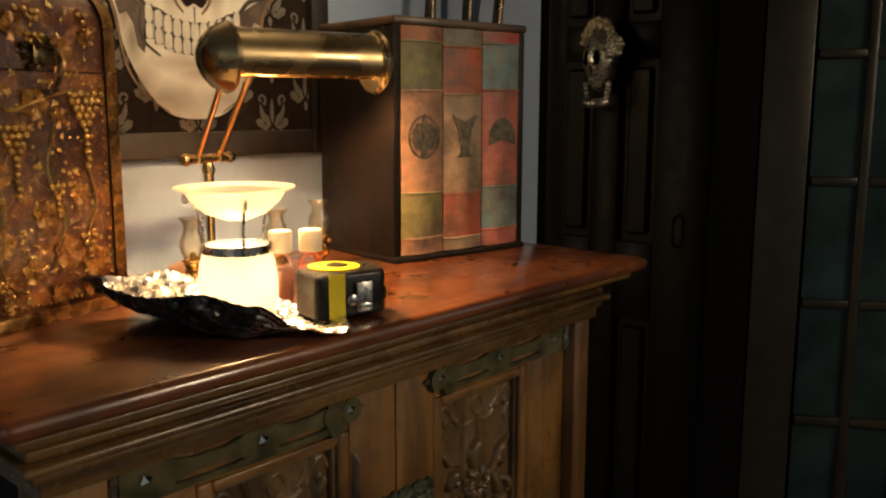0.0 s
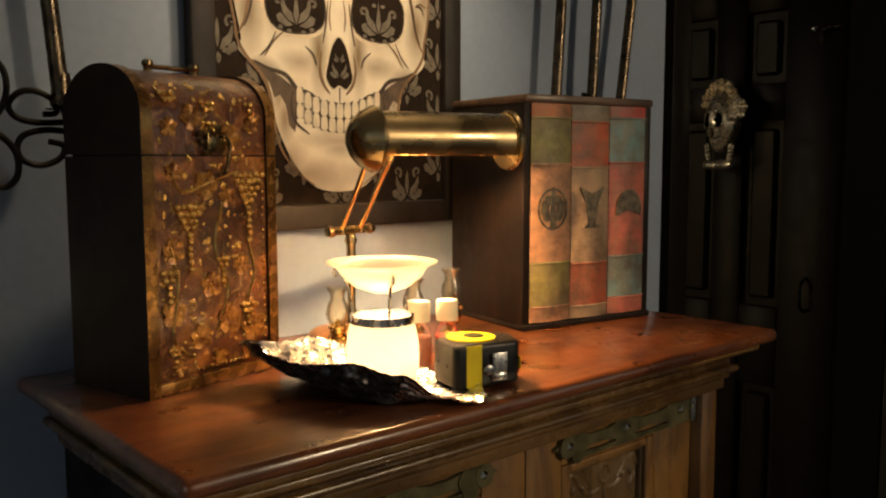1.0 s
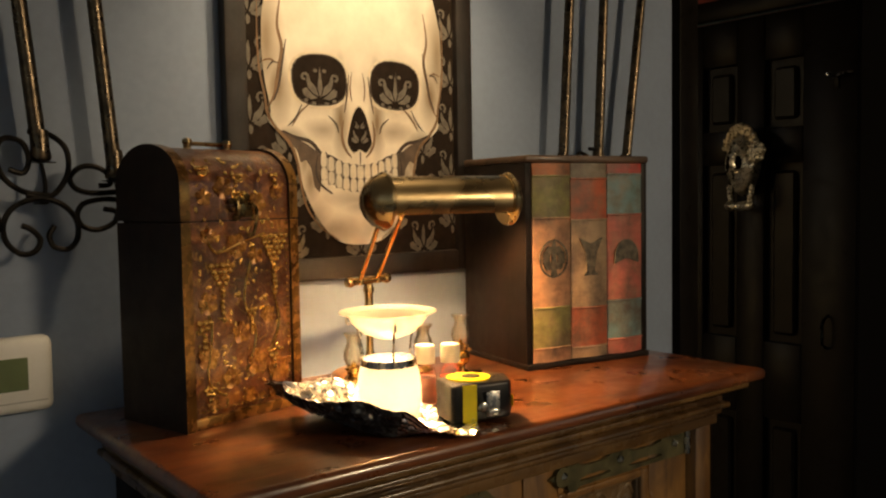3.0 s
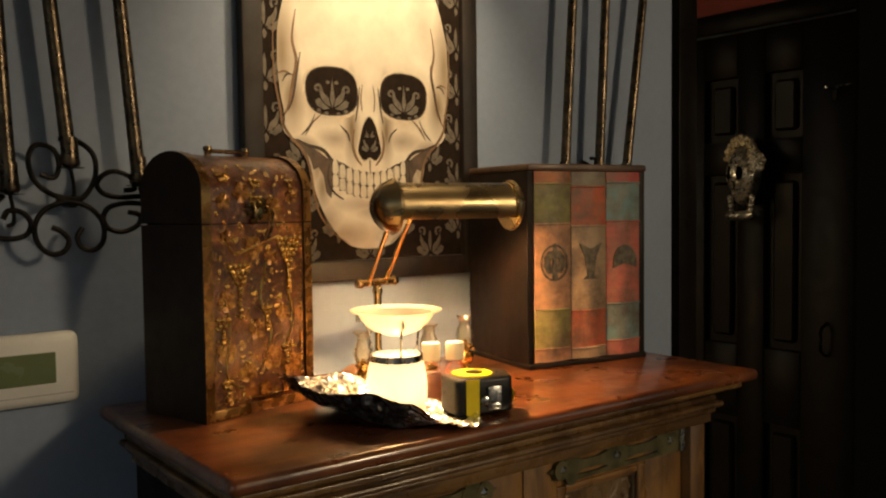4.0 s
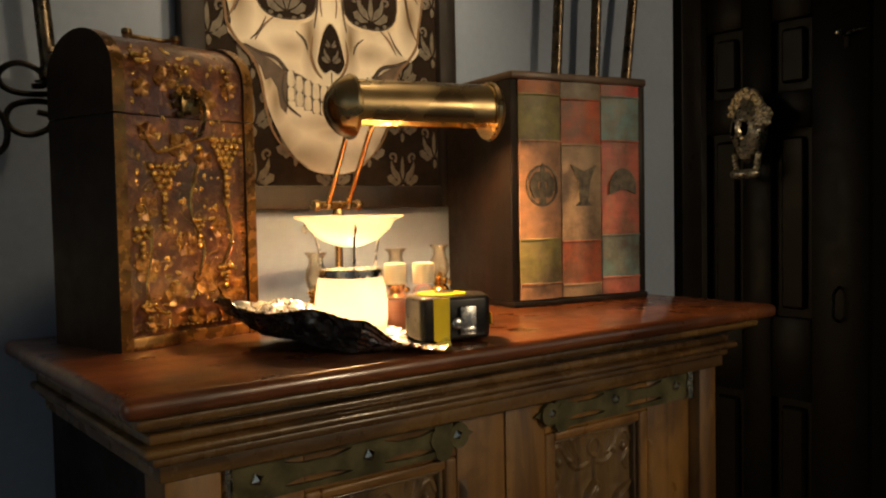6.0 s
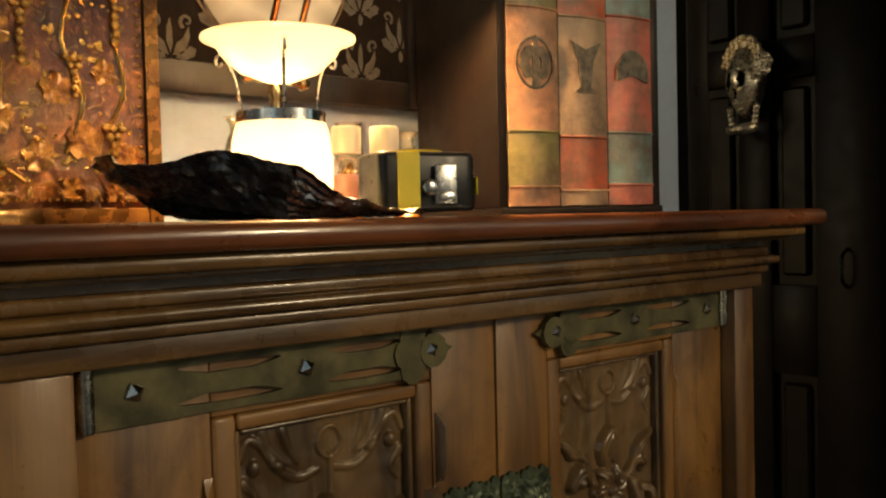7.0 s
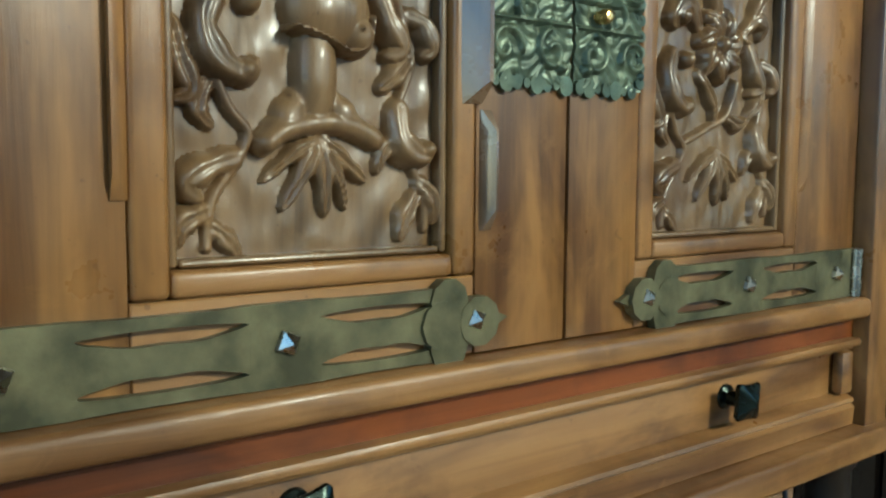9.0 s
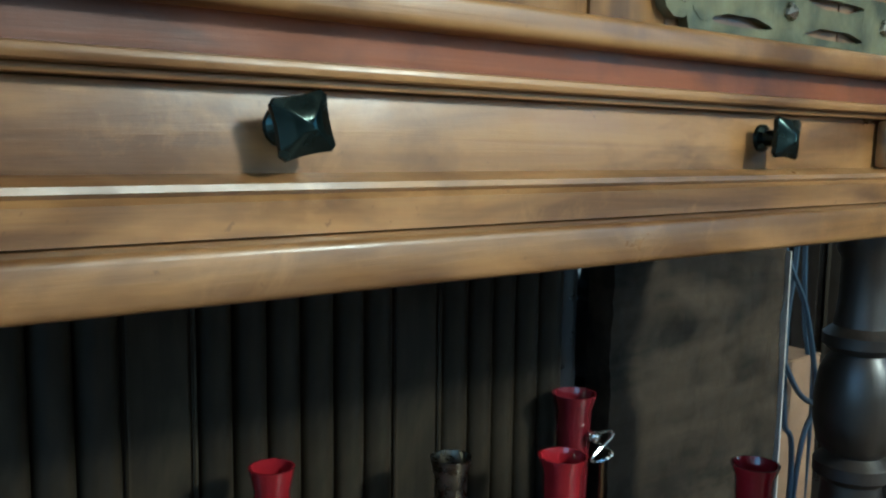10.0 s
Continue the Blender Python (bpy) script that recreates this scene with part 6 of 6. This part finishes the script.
M_FOIL = metal("aluminium_foil", (0.80, 0.79, 0.77), (0.92, 0.91, 0.89), 0.26, 1.0, 70)
foil_tray()


def tape_measure():
    t = empty("tape_measure", "black and yellow tape measure lying on its side", "tape measure", pose(-0.572, 0.512, ZT + 0.0022, 0, 0, -14))
    # body with a rounded back, long axis y
    def outline(g=0.0):
        a = []
        for cx, cy, r, t0, t1 in ((0.016 - 0.004, 0.031 - 0.004, 0.010, 0, 90), (-0.012, 0.027, 0.018, 90, 180), (-0.012, -0.018, 0.018, 180, 270), (0.018, -0.030, 0.006, 270, 360)):
            for q in np.linspace(radians(t0), radians(t1), 7):
                a.append((cx + (r + g) * math.cos(q), cy + (r + g) * math.sin(q)))
        return a

    def slab(z0, z1, g, bev):
        bm = bmesh.new()
        o = outline(g)
        lo = [bm.verts.new((x, y, z0)) for x, y in o]
        hi = [bm.verts.new((x, y, z1)) for x, y in o]
        for i in range(len(o)):
            j = (i + 1) % len(o)
            bm.faces.new((lo[i], lo[j], hi[j], hi[i]))
        bm.faces.new(lo[::-1])
        bm.faces.new(hi)
        bmesh.ops.recalc_face_normals(bm, faces=bm.faces)
        if bev:
            bmesh.ops.bevel(bm, geom=[e for e in bm.edges if abs(e.verts[0].co.z - e.verts[1].co.z) < 1e-6], offset=bev, segments=3, affect="EDGES", profile=0.5)
        return bm

    part("case", slab(0.001, 0.041, 0, 0.004), M_RUBBER, t, "black rubber-clad case")
    part("side_label", lathe([(0.023, 0.0408), (0.0235, 0.0425), (0.012, 0.0432), (0.0, 0.0432)], 32, centre=(-0.008, -0.002, 0)), M_YELLOW, t, "round yellow side label")
    part("label_hub", lathe([(0.010, 0.043), (0.0095, 0.0440), (0.0, 0.0440)], 24, centre=(-0.006, 0.000, 0)), M_RUBBER, t)
    part("stripe", box(0.0237, 0.0247, -0.024, -0.008, 0.0015, 0.0405, 0.0004, 1), M_YELLOW, t, "yellow stripe")
    part("stripe", box(0.002, 0.0185, 0.0368, 0.0378, 0.012, 0.024, 0.0003, 1), M_YELLOW, t, "yellow patch")
    part("clip", box(0.0243, 0.0265, 0.002, 0.018, 0.006, 0.032, 0.0009, 2), M_STEEL, t, "scratched steel belt clip")
    part("clip_bend", box(0.0264, 0.0290, 0.004, 0.016, 0.008, 0.0135, 0.001, 2), M_STEEL, t)
    bm = lathe([(0.0055, 0), (0.0055, 0.003), (0.004, 0.004), (0, 0.004)], 16)
    part("screw", bm, M_STEEL, t, "", Matrix.Translation((0.0240, -0.0015, 0.017)) @ pose(0, 0, 0, 0, 90, 0))


M_RUBBER = plain("black_rubber", (0.008, 0.008, 0.009), 0.34, 0, 0.3, 60, 0.15, 0.35)
M_YELLOW = plain("yellow_plastic", (0.75, 0.60, 0.02), 0.35, 0, 0.06)
tape_measure()


# ---- under the cabinet ----
def under_cabinet():
    zs = 0.42
    bench = empty("low_bench", "dark plank bench standing beneath the cabinet", "bench", pose(-0.78, 0.72, 0))
    part("seat_board", box(-0.105, 0.125, -0.43, 0.60, zs - 0.03, zs - 0.001, 0.003), M_LEG, bench)
    for y in (-0.40, 0.55):
        part("end_board", box(-0.09, 0.11, y - 0.015, y + 0.015, 0, zs - 0.0302), M_LEG, bench)
    y = 0.325
    rng = random.Random(8)
    for k, (w, style) in enumerate(((0.026, 1), (0.026, 1), (0.025, 1), (0.026, 1), (0.048, 0), (0.024, 1), (0.025, 1), (0.025, 1), (0.026, 1), (0.024, 1), (0.024, 1), (0.046, 0), (0.026, 1), (0.024, 1), (0.024, 1), (0.025, 1), (0.026, 1), (0.022, 2))):
        b = empty("book", "dark leather-bound book standing upright" if style else "wide dark leather-bound book standing upright", "book", pose(-0.800 + rng.uniform(-1, 1) * 0.0015, y, zs), "books under the cabinet")
        h = 0.345 + rng.uniform(-1, 1) * 0.004
        bulge = 0.010 if style == 1 else 0.002
        pts = [(-0.07, 0.0004)] + [(-0.004 + bulge * math.sin(math.pi * t) ** 0.6, 0.0004 + (w - 0.0008) * t) for t in np.linspace(0, 1, 13)] + [(-0.07, w - 0.0004)]
        bm = bmesh.new()
        lo = [bm.verts.new((x, q, 0.0)) for x, q in pts]
        hi = [bm.verts.new((x, q, h)) for x, q in pts]
        for i in range(len(pts)):
            j = (i + 1) % len(pts)
            bm.faces.new((lo[i], lo[j], hi[j], hi[i]))
        bm.faces.new(lo[::-1])
        bm.faces.new(hi)
        bmesh.ops.recalc_face_normals(bm, faces=bm.faces)
        part("binding", bm, M_BOOK if style != 2 else M_RUBBER, b)
        if style == 0:
            for q in (0.003, w - 0.003):
                part("spine_edge", tube([(-0.0015, q, 0.002), (-0.0015, q, h - 0.002)], 0.0018, 6), M_BOOK, b)
        y += w
    s = empty("weathered_slab", "dark weathered wooden slab leaning under the cabinet", "slab", pose(-0.792, 0.848, zs))
    Yg, Zg = np.meshgrid(np.linspace(0, 0.262, 70), np.linspace(0, 0.345, 90))
    hgt = np.zeros_like(Yg)
    for i in range(Yg.shape[0]):
        for j in range(Yg.shape[1]):
            v = Vector((Yg[i, j] * 26, Zg[i, j] * 14, 3.1))
            hgt[i, j] = 0.004 * noise.noise(v) + 0.0025 * abs(noise.noise(v * 2.4)) + 0.0012 * noise.noise(v * 6)
    part("slab_face", field_mesh(Yg, Zg, hgt, 0.03), M_SLAB, s)
    part("pale_edge", box(-0.02, 0.006, 0.2622, 0.2645, 0.0, 0.32), M_PALE, s, "pale worn edge")
    # cups and votives in front of the books
    def cup(x, y, rim_z, r, mat, label, cat, wax):
        o = empty("votive_cup", label, cat, pose(x, y, zs), "votive cups")
        H = rim_z - zs
        prof = [(0.0, 0.0), (r * 0.95, 0.0), (r * 0.9, 0.004), (r * 0.42, 0.010), (r * 0.40, H * 0.45), (r * 0.72, H * 0.55), (r * 0.82, H * 0.80), (r * 0.88, H * 0.94), (r * 1.12, H), (r * 1.02, H), (r * 0.78, H * 0.93), (r * 0.70, H * 0.65), (0.0, H * 0.62)]
        part("cup", lathe(prof, 30, closed=False), mat, o)
        # in the metal cup this fill is dark, painting the shade inside
        part("wax", lathe([(0.0, H * 0.63), (r * 0.66, H * 0.66), (r * 0.74, H * 0.90), (0.0, H * 0.90)], 24), wax, o, "red wax" if wax is M_REDWAX else "dark fill painting the shade of the hollow")
    cup(-0.742, 0.498, 0.652, 0.0125, M_REDGLASS, "small ruby red glass votive on a stem", "votive", M_REDWAX)
    cup(-0.733, 0.627, 0.634, 0.0130, M_DARKCUP, "small tarnished metal cup before the books", "cup", M_INK)
    cup(-0.715, 0.716, 0.622, 0.0165, M_REDGLASS, "ruby red glass votive on a stem", "votive", M_REDWAX)
    cup(-0.765, 0.776, 0.647, 0.0165, M_DARKRED, "dark red glass votive beside the slab", "votive", M_REDWAX)
    cup(-0.668, 0.886, 0.594, 0.0175, M_REDGLASS, "bright red glass votive before the slab", "votive", M_REDWAX)
    # wire heart or bow holder beside the dark votive
    g = empty("wire_ornament", "small twisted wire ornament beside the votives", "ornament", pose(-0.745, 0.790, zs))
    part("foot", lathe([(0, 0), (0.012, 0), (0.010, 0.004), (0.003, 0.006), (0.002, 0.172), (0, 0.172)], 14), M_BRASS, g)
    part("loop", tube([(0, 0.012 * math.sin(2 * t), 0.185 + 0.012 * math.sin(t)) for t in np.linspace(0, 2 * math.pi, 36)], 0.0014, 6), M_STEEL, g)
    part("ball", lathe([(0, -0.006), (0.005, -0.003), (0.006, 0), (0.005, 0.003), (0, 0.006)], 14, centre=(0, -0.010, 0.195)), M_STEEL, g)
    # cables hanging behind the leg
    for k, pts in enumerate((((-0.84, 1.150, 0.80), (-0.82, 1.165, 0.72), (-0.81, 1.190, 0.66), (-0.80, 1.20, 0.56), (-0.80, 1.17, 0.47)), ((-0.83, 1.200, 0.80), (-0.82, 1.175, 0.71), (-0.81, 1.150, 0.65), (-0.80, 1.14, 0.55), (-0.80, 1.16, 0.47)), ((-0.80, 1.130, 0.62), (-0.79, 1.150, 0.58), (-0.79, 1.185, 0.565), (-0.79, 1.20, 0.60)), ((-0.85, 1.24, 0.80), (-0.84, 1.235, 0.65), (-0.83, 1.245, 0.5)))):
        pts = pts + ((pts[-1][0] - 0.02, pts[-1][1], 0.02),) if k != 2 else pts
        thing("cable", tube(spline(pts, False, 8), 0.0032, 7), M_CABLE, "thin dark blue cable hanging behind the leg", "cable", group="cables")
    # plain tan block where the gap behind the cables turns tan
    bx = empty("tan_block", "plain tan block behind the cables", "box", pose(-0.86, 1.19, 0))
    part("block_body", box(-0.04, 0.03, -0.05, 0.07, 0, 0.60, 0.002), M_BLOCK, bx)
    part("block_top", box(-0.04, 0.03, -0.05, 0.07, 0.6003, 0.6025), M_BLOCK, bx)


M_BOOK = wood("dark_book_leather", (0.008, 0.0062, 0.004), (0.034, 0.026, 0.015), 0.5, "z", 0.0, 40, (0.006, 0.005, 0.004), 0.5, 0.3, 0.12)
M_SLAB = wood("weathered_slab", (0.008, 0.006, 0.0045), (0.050, 0.037, 0.024), 0.65, "y", 0.0, 30, (0.008, 0.007, 0.006), 0.8, 0.6, 0.12)
M_PALE = plain("pale_edge", (0.35, 0.33, 0.30), 0.6)
M_REDGLASS = plain("ruby_glass", (0.17, 0.007, 0.011), 0.10, 0, 0.2, 30, 0)
M_DARKRED = plain("dark_ruby_glass", (0.09, 0.006, 0.010), 0.10, 0, 0.2, 30, 0)
M_DARKCUP = metal("tarnished_cup", (0.07, 0.06, 0.045), (0.22, 0.2, 0.16), 0.28, 0.2)
M_REDWAX = plain("pink_red_wax", (0.42, 0.12, 0.12), 0.16, 0, 0.2, 60, 0.1, 0.8)
M_CABLE = plain("dark_blue_cable", (0.012, 0.022, 0.04), 0.4)
M_BLOCK = plain("plain_tan", (0.17, 0.10, 0.05), 0.7, 0, 0.15, 30)
under_cabinet()
